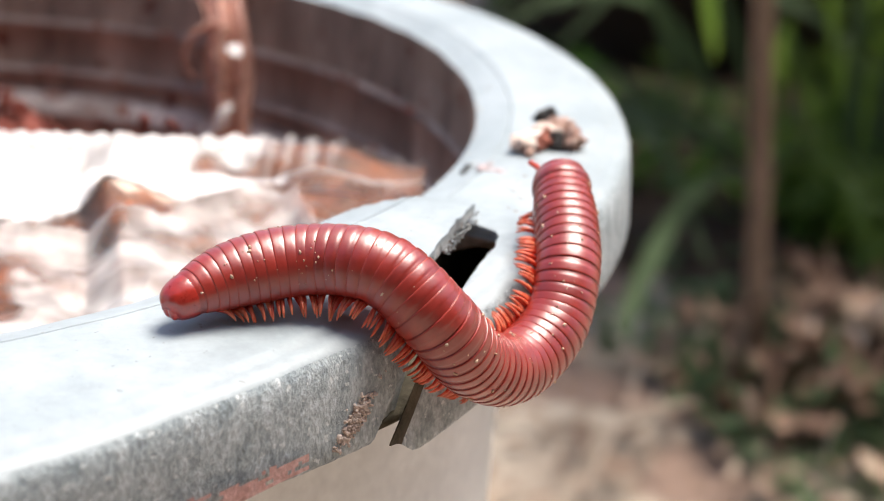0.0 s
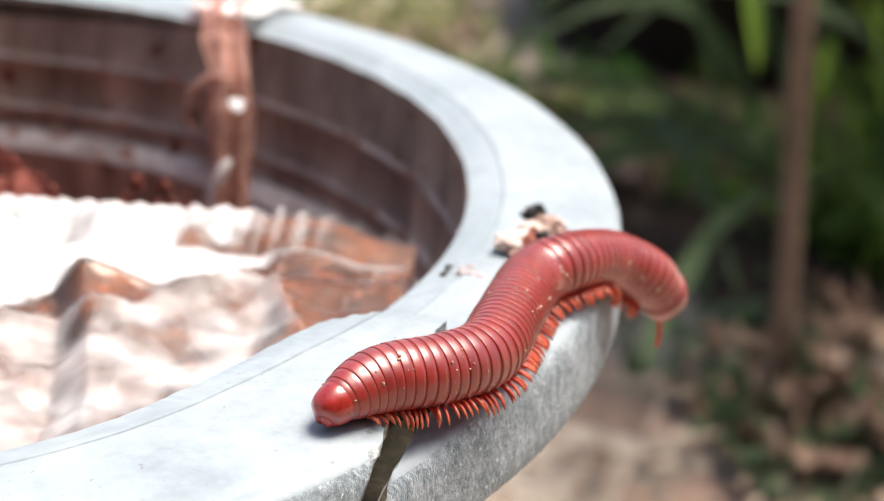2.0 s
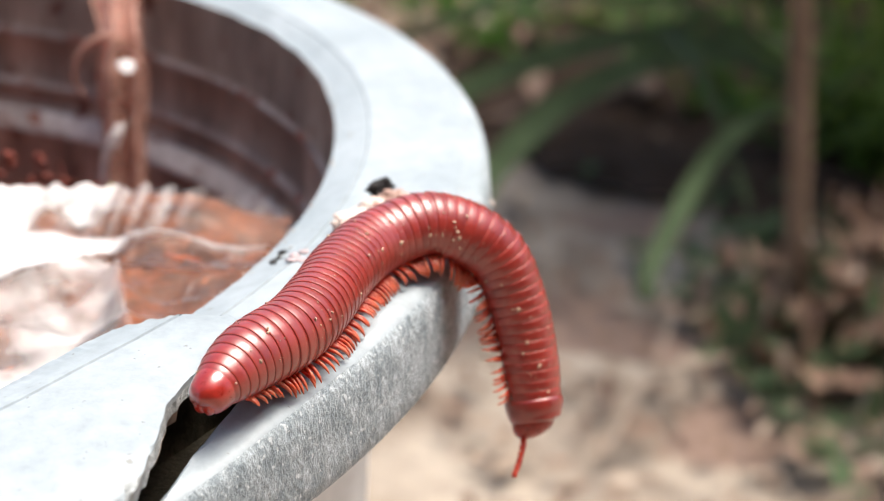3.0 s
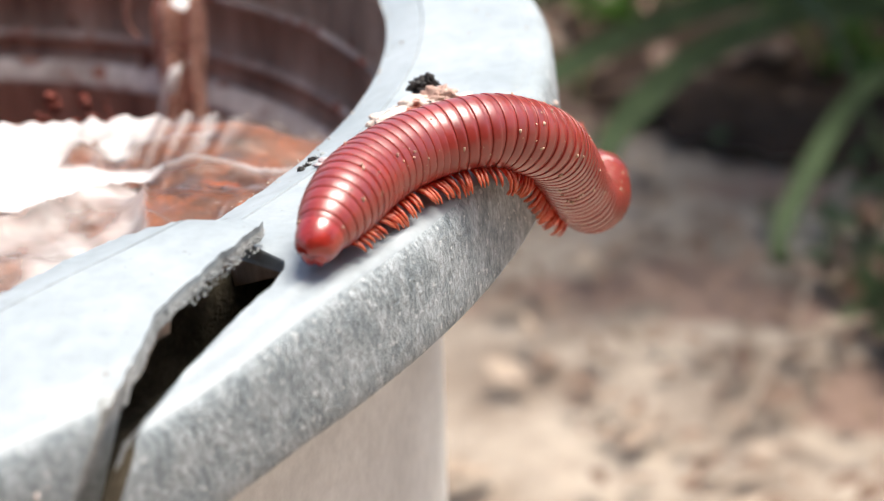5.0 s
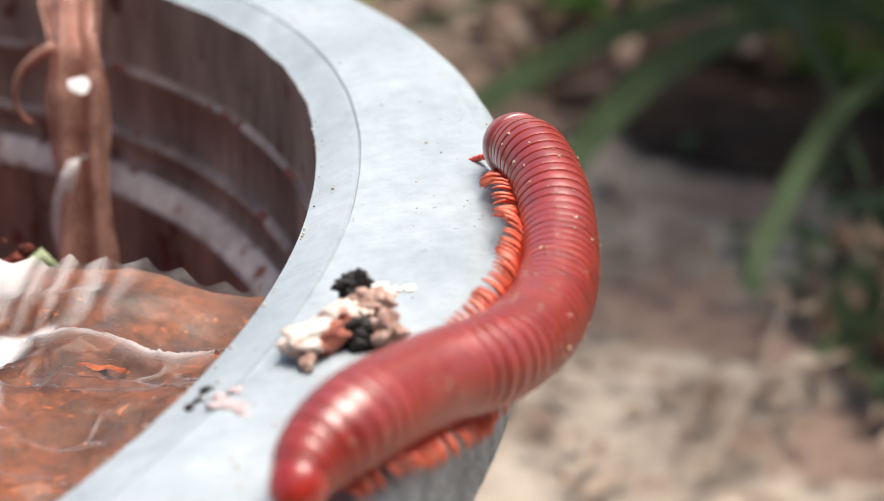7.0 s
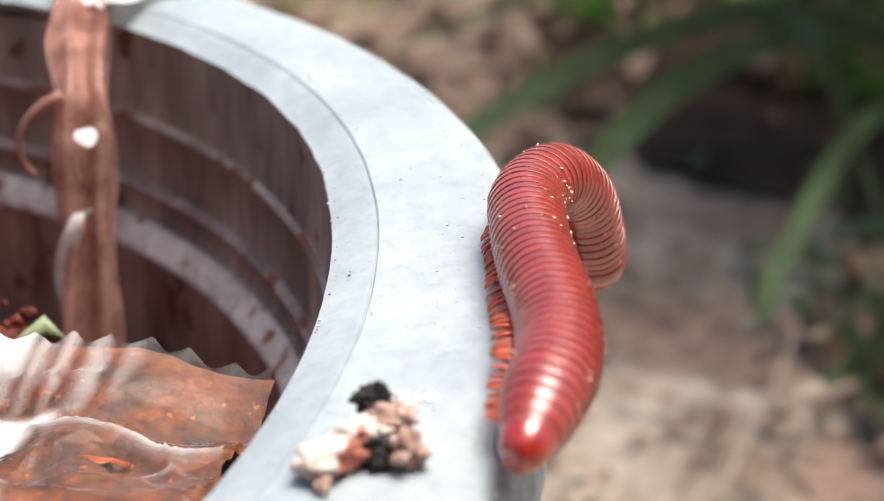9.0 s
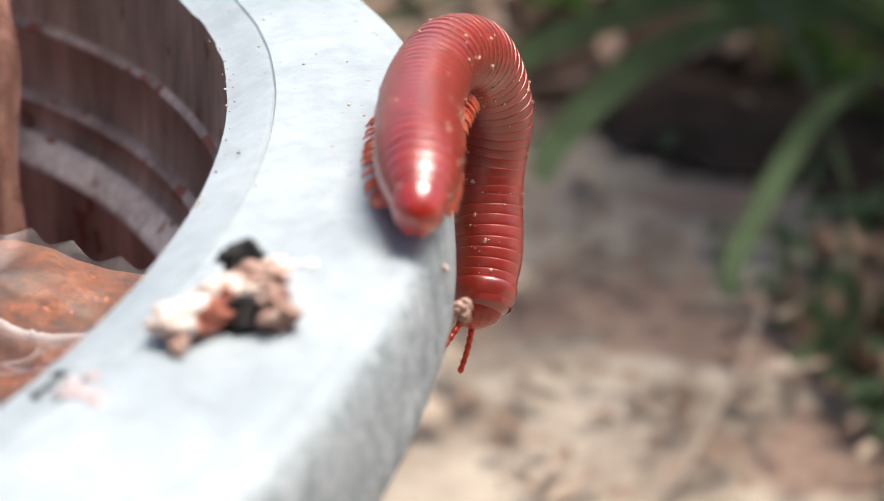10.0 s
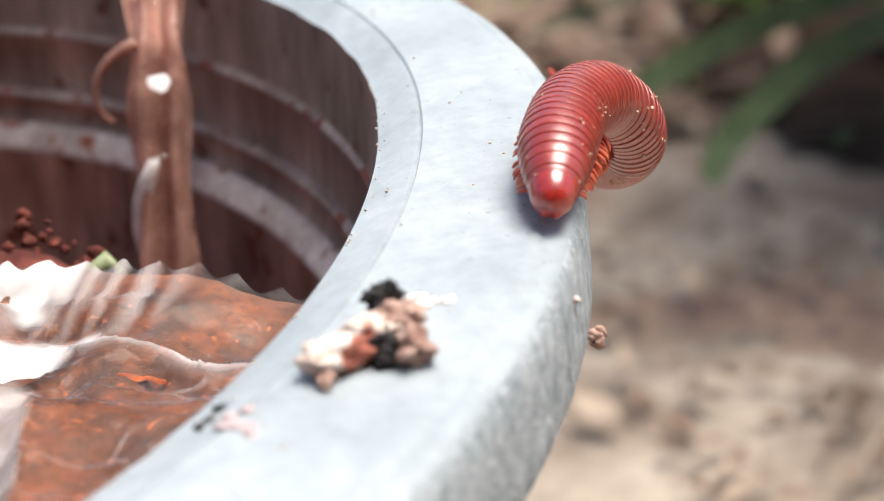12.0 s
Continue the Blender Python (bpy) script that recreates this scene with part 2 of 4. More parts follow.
def tube(bm, points, radii, sides=8, cap=True):
    pts = [Vector(p) for p in points]
    rows = []
    side = None
    for i, p in enumerate(pts):
        d = (pts[min(i + 1, len(pts) - 1)] - pts[max(i - 1, 0)]).normalized()
        if side is None:
            side = d.orthogonal().normalized()
        side = (side - d * side.dot(d)).normalized()
        up = d.cross(side)
        rows.append([bm.verts.new(p + (side * math.cos(a) + up * math.sin(a)) * radii[i]) for a in (2 * math.pi * k / sides for k in range(sides))])
    grid_faces(bm, rows, True)
    if cap:
        bm.faces.new(rows[0][::-1])
        bm.faces.new(rows[-1])


def lump(bm, centre, size, seed, rough=0.35, freq=1.6, level=3, slot=0, turn=0.0):
    """An uneven clod: a sphere pushed about by noise."""
    made = bmesh.ops.create_icosphere(bm, subdivisions=level, radius=1.0)["verts"]
    for v in made:
        d = v.co.copy()
        k = 1 + rough * noise.fractal(d * freq + Vector((seed * 3.1, seed * 1.7, seed)), 0.8, 2.0, 4)
        q = Vector((d.x * size[0], d.y * size[1], d.z * size[2])) * k
        v.co = Vector(centre) + Matrix.Rotation(radians(turn), 3, "Z") @ q
    for f in {f for v in made for f in v.link_faces}:
        f.material_index = slot


def smooth_step(a, b, x):
    t = min(1.0, max(0.0, (x - a) / (b - a)))
    return t * t * (3 - 2 * t)


def polar(r, az, z):
    a = radians(az)
    return Vector((r * math.cos(a), r * math.sin(a), z))


# ---- the ground ----
def ground_level(x, y):
    far = smooth_step(0.12, 0.3, math.hypot(x, y))
    return far * (0.010 * noise.fractal(Vector((x * 9, y * 9, 0)), 1.0, 2.0, 3) + 0.004 * noise.noise(Vector((x * 45, y * 45, 3))))


def build_ground():
    bm = bmesh.new()
    xs = [-30, -6, -1.5] + [-0.8 + 0.02 * i for i in range(126)] + [2.2, 6, 30]
    ys = [-30, -6, -1.5] + [-0.6 + 0.02 * i for i in range(126)] + [2.4, 6, 30]
    rows = [[bm.verts.new((x, y, ground_level(x, y) if abs(x) < 2 and abs(y) < 2 else 0.0)) for x in xs] for y in ys]
    grid_faces(bm, rows)
    tagged(part("ground", bm, M_GROUND), "bare brown earth with dry crumbs", "ground", kind="structure")


build_ground()


def build_shade_sheet():
    """Dark sheet over the ground behind, with a ragged edge: the plants' shade as colour."""
    bm = bmesh.new()
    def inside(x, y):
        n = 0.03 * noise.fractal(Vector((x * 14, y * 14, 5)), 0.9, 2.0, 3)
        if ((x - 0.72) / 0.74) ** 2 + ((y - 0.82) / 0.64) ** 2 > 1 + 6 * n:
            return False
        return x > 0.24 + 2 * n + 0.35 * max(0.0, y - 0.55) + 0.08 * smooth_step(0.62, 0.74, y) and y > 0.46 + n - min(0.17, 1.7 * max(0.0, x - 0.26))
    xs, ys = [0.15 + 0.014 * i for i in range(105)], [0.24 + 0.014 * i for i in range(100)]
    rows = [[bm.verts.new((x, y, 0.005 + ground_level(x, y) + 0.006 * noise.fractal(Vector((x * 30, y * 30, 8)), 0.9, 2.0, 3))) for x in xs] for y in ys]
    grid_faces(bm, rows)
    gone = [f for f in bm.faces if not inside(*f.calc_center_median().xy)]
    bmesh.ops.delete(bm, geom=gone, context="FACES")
    tagged(part("dark_soil", bm, M_SHADE_SHEET), "dark sheet over the ground, shade under plants put into its colour", "soil", kind="stuff")


build_shade_sheet()


# ---- the pot ----
SHIFT = Vector((0.0007, 0.0037, 0))      # the opening sits a little off the centre
PROFILE = [(91.4, -6.0), (91.45, -3.0), (91.5, -1.7), (92.1, -1.48), (93.4, -0.90), (94.8, -0.36), (95.35, -0.20), (95.5, -0.44), (95.66, -0.16),
           (98.5, 0.03), (101.0, 0.03), (103.5, 0.03), (105.6, 0.0), (106.2, -0.05), (106.6, -0.32), (107.1, -0.30), (107.8, -0.42), (108.4, -0.85), (108.8, -1.6),
           (109.0, -3.6), (109.1, -5.6), (109.15, -7.6), (109.2, -9.3), (109.0, -9.75), (107.6, -9.75), (107.2, -9.3), (106.8, -2.6), (103.0, -2.3), (98.0, -2.3), (95.0, -3.0), (93.0, -6.0)]
LEFT_OUT = [(-43.4, 100.3), (-45.0, 100.7), (-47.1, 101.3), (-50.0, 102.5), (-51.7, 103.6), (-53.5, 106.0), (-55.6, 108.7), (-57.5, 115.0), (-59.0, 120.0)]
LEFT_IN = [(-43.4, 100.2), (-44.2, 98.2), (-47.0, 93.0), (-49.3, 90.2), (-50.2, 80.0)]
RIGHT_IN = [(-55.5, 109.0), (-54.0, 107.9), (-52.0, 106.4), (-50.0, 105.5), (-48.3, 104.8), (-45.9, 104.3), (-44.6, 103.6), (-44.0, 102.7), (-43.9, 98.0), (-43.7, 80.0)]


def table(rows, x):
    rows = sorted(rows)
    if x <= rows[0][0]:
        return rows[0][1]
    for (a, p), (b, q) in zip(rows, rows[1:]):
        if x <= b:
            return p + (q - p) * (x - a) / (b - a)
    return rows[-1][1]


def rim_piece(name, azs, inner, outer, lift, bulge, parent, label, slant=0.0):
    bm = bmesh.new()
    rows = []
    for az in azs:
        lo, hi = inner(az), outer(az)
        jag = 0.16 * noise.fractal(Vector((az * 1.1, 5, 0)), 0.9, 2.0, 4)
        sheet = 1.15 + 0.6 * smooth_step(-46, -57, az) + 0.25 * noise.noise(Vector((az * 1.3, 8, 0)))
        row = []
        for r, z in PROFILE:
            rr = r
            if r < lo:
                rr = lo + jag
                z = max(z, -sheet - 6 * smooth_step(94.0, 91.0, lo))
                z = min(z, -0.1) if lo > 97 else z
            if r > hi:
                rr = hi + jag * 1.6
                z = max(z, -sheet)
            if rr > 97:
                rr += bulge(az) * (rr - 97) / 12
            if slant > -3.55 and rr > 106:
                z = max(z, -9.75 + 2.2 * smooth_step(-52.5, -55.5, az))
            w = min(1.0, max(0.0, (rr - 92) / 17))
            wob = 0.10 * noise.noise(Vector((az * 0.35, r * 0.3, 1))) + (0.14 * noise.fractal(Vector((az * 1.9, r, 2)), 0.8, 2.0, 3) if z < -9 else 0) + (0.16 * noise.fractal(Vector((az * 2.3, r * 0.4, 7)), 0.8, 2.0, 3) if r < 93 else 0)
            p = polar((rr + wob * 0.5) / 1000, az + slant * min(1.0, -z / 9.7) * smooth_step(106, 108, rr), H + (z + wob + lift(az, rr)) / 1000) + SHIFT * (1 - w)
            p += Vector((p.x, p.y, 0)).normalized() * (0.0011 * smooth_step(-14, 18, az) * smooth_step(120, 60, az) * (1 - w))
            row.append(bm.verts.new(p))
        rows.append(row)
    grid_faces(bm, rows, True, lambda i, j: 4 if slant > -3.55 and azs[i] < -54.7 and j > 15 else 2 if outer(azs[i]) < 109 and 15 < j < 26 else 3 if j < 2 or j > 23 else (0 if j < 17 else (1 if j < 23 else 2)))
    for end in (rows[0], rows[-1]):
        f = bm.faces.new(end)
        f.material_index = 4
    bmesh.ops.triangulate(bm, faces=[f for f in bm.faces if len(f.verts) > 4])
    bmesh.ops.dissolve_degenerate(bm, dist=1e-6, edges=bm.edges)
    ob = part(name, bm, [M_RIM, M_SIDE, M_EDGE, M_WALL, M_GRIME_SHADE], parent, label)
    ob.data.set_sharp_from_angle(angle=radians(36))
    return ob


def lathe(bm, profile, steps, centre=Vector((0, 0, 0)), slot=None):
    rows = [[bm.verts.new(polar(r / 1000, 360 * k / steps, H + z / 1000) + centre) for k in range(steps)] for r, z in profile]
    grid_faces(bm, rows, True, slot)
    return rows


def build_pot():
    pot = tagged(new("plant_pot"), "pale grey plastic plant pot with a cracked rim, stained dark inside", "plant pot")
    right = [-55.5 + 0.3 * i for i in range(64)] + [-36.3 + 1.2 * i for i in range(148)]
    left = [-43.5 - 0.15 * i for i in range(123)] + [-62.0 - 1.2 * i for i in range(133)]
    rim_piece("rim", right, lambda a: table(RIGHT_IN, a), lambda a: 200, lambda a, r: -2.4 * smooth_step(-43, -58, a) * smooth_step(97, 104, r), lambda a: 0.0, pot, "pale blue-grey flat rim, broken through at one end", -3.5)
    def lift(a, r):
        k = smooth_step(-150, -70, a)
        end = smooth_step(-66, -50, a)
        return k * (0.7 + 0.3 * end + (0.5 + 1.4 * end) * (109 - r) / 17)
    rim_piece("rim_fragment", left, lambda a: table(LEFT_IN, a), lambda a: table(LEFT_OUT, a), lift, lambda a: 4.0 * smooth_step(-60, -80, a) * smooth_step(-160, -110, a), pot, "raised pale grey end of the cracked rim", -3.6)
    bm = bmesh.new()
    rnd = random.Random(41)
    for k in range(150):
        t = rnd.random()
        az, r = -43.6 - 6.0 * t, 100.4 + 2.0 * t + rnd.gauss(0, 0.10)
        size = rnd.uniform(0.04, 0.10) / 1000
        lump(bm, polar(r / 1000, az, H + (lift(az, r) - rnd.uniform(0.1, 1.1)) / 1000), (size, size * rnd.uniform(0.7, 1.6), size), k, 0.8, 2.0, 2)
    tagged(part("torn_edge", bm, M_EDGE, pot, "crumbly torn grey edge of the crack"), kind="stuff")
    # the outside wall, under the lip; its top band is coloured dark as shade
    bm = bmesh.new()
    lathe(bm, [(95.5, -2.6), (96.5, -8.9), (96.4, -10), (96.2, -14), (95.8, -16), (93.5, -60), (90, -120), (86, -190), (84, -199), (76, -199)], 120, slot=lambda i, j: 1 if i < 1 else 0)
    part("outer_wall", bm, [M_BODY, M_GRIME_SHADE], pot, "dull white outside wall")
    # ring added to close the slot, its shade put into the dark colour
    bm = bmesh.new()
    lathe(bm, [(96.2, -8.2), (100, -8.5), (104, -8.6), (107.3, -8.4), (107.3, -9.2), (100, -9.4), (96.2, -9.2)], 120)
    part("collar", bm, M_GRIME_SHADE, pot, "collar added beneath the rim, dark with grime and painted shade")
    # the inside wall with its stepped ledges
    bm = bmesh.new()
    prof = [(92.6, -2.0), (91.7, -11.0), (91.5, -11.6), (91.0, -12.05), (90.9, -12.5), (91.3, -13.0), (90.9, -19.3), (90.6, -19.8), (89.8, -20.4), (89.7, -20.9), (90.4, -21.4),
            (90.0, -23.8), (89.5, -24.2), (87.5, -26.6), (87.1, -27.3), (87.4, -28.2), (86.6, -40.0), (82, -110), (78, -150)]
    # the two upper ledges are browner, the lowest is paler
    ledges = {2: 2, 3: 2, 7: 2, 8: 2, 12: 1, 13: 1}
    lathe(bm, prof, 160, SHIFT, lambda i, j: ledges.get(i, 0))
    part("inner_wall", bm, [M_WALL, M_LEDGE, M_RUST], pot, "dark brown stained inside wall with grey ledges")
    return pot


pot = build_pot()


def mound(x, y):
    """The potting mix is heaped behind the packet."""
    back = 0.033 * math.exp(-((x - 0.030) / 0.024) ** 2 - ((y - 0.026) / 0.016) ** 2)
    return max(back, 0.030 * math.exp(-((x - 0.056) / 0.016) ** 2 - ((y - 0.017) / 0.008) ** 2))


def build_pot_soil():
    bm = bmesh.new()
    rows = []
    for i in range(30):
        r = 0.0845 * i / 29
        rows.append([bm.verts.new(Vector((r * math.cos(a), r * math.sin(a) + 0.003, H - 0.044 + mound(r * math.cos(a), r * math.sin(a) + 0.003) + 0.006 * noise.fractal(Vector((r * math.cos(a) * 60, r * math.sin(a) * 60, 0)), 0.9, 2.0, 4))))
                     for a in (2 * math.pi * k / 90 for k in range(90))])
    grid_faces(bm, rows, True)
    bmesh.ops.remove_doubles(bm, verts=bm.verts, dist=1e-6)
    tagged(part("potting_soil", bm, M_SOIL), "dark red-brown potting mix inside the pot", "soil", kind="stuff")
    bm = bmesh.new()
    rnd = random.Random(4)
    for k in range(1500):
        x, y = rnd.uniform(0.0, 0.075), rnd.uniform(0.004, 0.06)
        s = rnd.uniform(0.0003, 0.0009)
        if math.hypot(x, y) < 0.078:
            lump(bm, (x, y, H - 0.0420 + rnd.uniform(0, 0.0012) + mound(x, y)), (s, s * rnd.uniform(0.6, 1), s * 0.8), k, 0.8, 1.8, 2)
    tagged(part("soil_chunks", bm, M_SOIL), "loose reddish chunks of potting mix", "soil", kind="stuff")


build_pot_soil()


def build_seedling():
    bm = bmesh.new()
    tube(bm, [(0.0600, 0.0075, H - 0.0400), (0.0622, 0.0075, H - 0.0205), (0.0638, 0.0082, H - 0.0160), (0.0656, 0.0090, H - 0.0150), (0.0672, 0.0085, H - 0.0164)], [0.0007, 0.0008, 0.0010, 0.0011, 0.0003], 10)
    thing = tagged(new("seedling"), "small pale green sprout bent over inside the pot", "seedling")
    part("shoot", bm, M_SPROUT, thing)


build_seedling()


# ---- the film packet in the pot ----
E1, E2 = Vector((-0.947, 0.322, 0)), Vector((-0.322, -0.947, 0))
CORNER = Vector((0.0853, -0.0118, 0))


def pleat(x, sharp=0.5):
    """A crease pattern: a triangle wave from -1 to 1, rising over the share sharp of its length."""
    x = x % 1.0
    return -1 + 2 * (x / sharp if x < sharp else (1 - x) / (1 - sharp))


def packet_height(u, v):
    """Height over the rim's level, in mm, at u along the serrated edge and v across the packet, both in mm."""
    h = -11.5
    h += 2.2 * smooth_step(0, 9, 9 - v)
    wob = 3.0 * noise.noise(Vector((u * 0.04, v * 0.05, 4)))
    left = smooth_step(20, 32, u)
    h += (0.3 + 1.4 * left) * pleat((v - 0.12 * u + wob) / 11.0, 0.16) * smooth_step(1, 5, v) * smooth_step(52, 30, v)
    h += (0.4 + 1.0 * left) * pleat((u + 0.25 * v + 1.5 * wob) / 23.0, 0.84) * smooth_step(1, 6, v)
    crest = 15.5 - 0.22 * u + 0.8 * math.sin(u * 0.5)
    h += 1.3 * math.exp(-abs(v - crest) / 0.9) * smooth_step(22, 15, u)
    crest = 20 + 1.5 * (u - 17.5) if u < 28 else 34.4 + 0.05 * u
    h += 2.2 * math.exp(-abs(v - crest) / 3.0) * smooth_step(14, 18, u)
    h += 1.8 * math.exp(-abs(u - (15.8 - 0.33 * (v - 20))) / 1.6) * smooth_step(18, 24, v)
    h += 1.6 * smooth_step(14, 26, v) * smooth_step(60, 36, v)
    h -= 2.6 * smooth_step(12, 2, u) * smooth_step(16, 6, v)
    f = noise.voronoi(Vector((u * 0.10, v * 0.11, 2.0)))[0]
    h += 2.2 * (f[0] - 0.35) * smooth_step(2, 14, v)
    f = noise.voronoi(Vector((u * 0.26, v * 0.26, 7.0)))[0]
    h += 0.8 * (f[0] - 0.35) * smooth_step(0, 8, v)
    return h


def packet_point(u, v, drop=0.0):
    p = CORNER + E1 * (u / 1000) + E2 * (v / 1000)
    p.z = H + (packet_height(u, v) - drop) / 1000
    return p


def crease(u, v):
    """Fine sharp folds of the film, 0 to 1: the borders between small flat facets."""
    warp = 1.5 * noise.noise(Vector((u * 0.2, v * 0.2, 6)))
    big = noise.voronoi(Vector((u * 0.13 + warp * 0.1, v * 0.20, 3.0)))[0]
    return math.exp(-(big[1] - big[0]) / 0.035)


def milky_glare(u, v):
    """How milky white the film is, 0 to 1; its glare is painted in here."""
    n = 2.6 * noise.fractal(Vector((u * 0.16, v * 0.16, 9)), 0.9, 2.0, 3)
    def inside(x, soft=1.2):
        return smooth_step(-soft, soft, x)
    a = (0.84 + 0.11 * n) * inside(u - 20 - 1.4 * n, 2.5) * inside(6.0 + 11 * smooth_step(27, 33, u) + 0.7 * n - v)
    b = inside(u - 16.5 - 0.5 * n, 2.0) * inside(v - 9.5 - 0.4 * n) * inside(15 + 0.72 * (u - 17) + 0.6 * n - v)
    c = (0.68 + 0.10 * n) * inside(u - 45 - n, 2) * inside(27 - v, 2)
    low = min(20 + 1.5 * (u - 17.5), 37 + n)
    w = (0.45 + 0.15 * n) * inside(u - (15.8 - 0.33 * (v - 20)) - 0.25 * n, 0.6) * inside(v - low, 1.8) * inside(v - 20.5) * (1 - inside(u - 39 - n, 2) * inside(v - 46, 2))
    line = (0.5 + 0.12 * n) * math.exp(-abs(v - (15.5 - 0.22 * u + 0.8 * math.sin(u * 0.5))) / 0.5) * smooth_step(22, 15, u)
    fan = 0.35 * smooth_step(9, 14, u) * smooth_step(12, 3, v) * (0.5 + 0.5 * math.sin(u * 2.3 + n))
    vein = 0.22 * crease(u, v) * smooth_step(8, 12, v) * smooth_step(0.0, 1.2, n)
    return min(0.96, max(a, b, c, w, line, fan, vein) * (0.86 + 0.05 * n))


def build_packet():
    thing = tagged(new("film_packet"), "crumpled clear plastic packet of brown coir with a serrated edge", "packet")
    bm = bmesh.new()
    us, vs = [0.3 * i for i in range(300)], [0.0, 1.6] + [2.4 + 0.35 * i for i in range(200)]
    rows = []
    for v in vs:
        row = []
        for u in us:
            vv = v
            if v < 2:
                tooth = (abs((u / 3.5 + 0.2 * noise.noise(Vector((u * 0.2, 3, 0)))) % 1.0 - 0.5) * 2) ** 1.3
                vv = v - 1.15 * tooth * (1 - v / 2) * (0.25 + 0.75 * smooth_step(34, 22, u))
            rib = 0.16 * smooth_step(8, 14, u) * math.sin(u * 2.3 + noise.noise(Vector((u * 0.1, 0, 0))) * 4) * smooth_step(11, 3, v) if v < 11 else 0
            p = packet_point(u, vv if vv > 0 else 0)
            p += E2 * ((vv if vv < 0 else 0) / 1000)
            p.z += 0.0003 * crease(u, v) * smooth_step(4, 9, v)
            p.z += (rib + (-vv * 0.5 if vv < 0 else 0)) / 1000
            row.append(bm.verts.new(p))
        rows.append(row)
    grid_faces(bm, rows)
    gone = [f for f in bm.faces if (f.calc_center_median() - SHIFT).xy.length > 0.0895]
    bmesh.ops.delete(bm, geom=gone, context="FACES")
    film = part("film", bm, M_FILM, thing, "clear crumpled film, milky at creases, with white glare painted in")
    # the film's white glare is stored per point and coloured in
    cloud = film.data.attributes.new("milky_glare", "FLOAT", "POINT")
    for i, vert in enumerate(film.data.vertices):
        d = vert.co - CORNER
        cloud.data[i].value = milky_glare(1000 * d.dot(E1), 1000 * d.dot(E2))
    bm = bmesh.new()
    rows = []
    for v in [-0.9, 0.3, 1.2] + [2.0 + 1.2 * i for i in range(70)]:
        rows.append([bm.verts.new(packet_point(u, v, 0.35 + 0.55 * smooth_step(2, 8, v) + 0.5 * smooth_step(9, 2, v) * smooth_step(22, 14, u) + (0.25 + 0.65 * smooth_step(1, 6, v)) * noise.fractal(Vector((u * 0.5, v * 0.5, 0)), 0.9, 2.0, 3))) for u in [1.0 * i for i in range(112)]])
    grid_faces(bm, rows)
    gone = [f for f in bm.faces if (f.calc_center_median() - SHIFT).xy.length > 0.0885]
    bmesh.ops.delete(bm, geom=gone, context="FACES")
    part("coir_filling", bm, M_COIR, thing, "orange-brown coir behind the film")
    bm = bmesh.new()
    rows = []
    for i in range(17):
        t = i / 16 * 2 - 1
        half = 0.55 * math.sqrt(max(0.02, 1 - t * t)) * (1 + 0.3 * math.sin(5 * t))
        rows.append([bm.verts.new(packet_point(9.6 + 2.0 * t, 15.0 + 0.5 * t * t + q * half * 0.8, 0.40 + 0.25 * abs(q) + 0.1 * math.sin(7 * t))) for q in (-1, -0.5, 0, 0.5, 1)])
    grid_faces(bm, rows)
    part("orange_husk", bm, M_ORANGE, thing, "bright orange husk strip under the film")


build_packet()


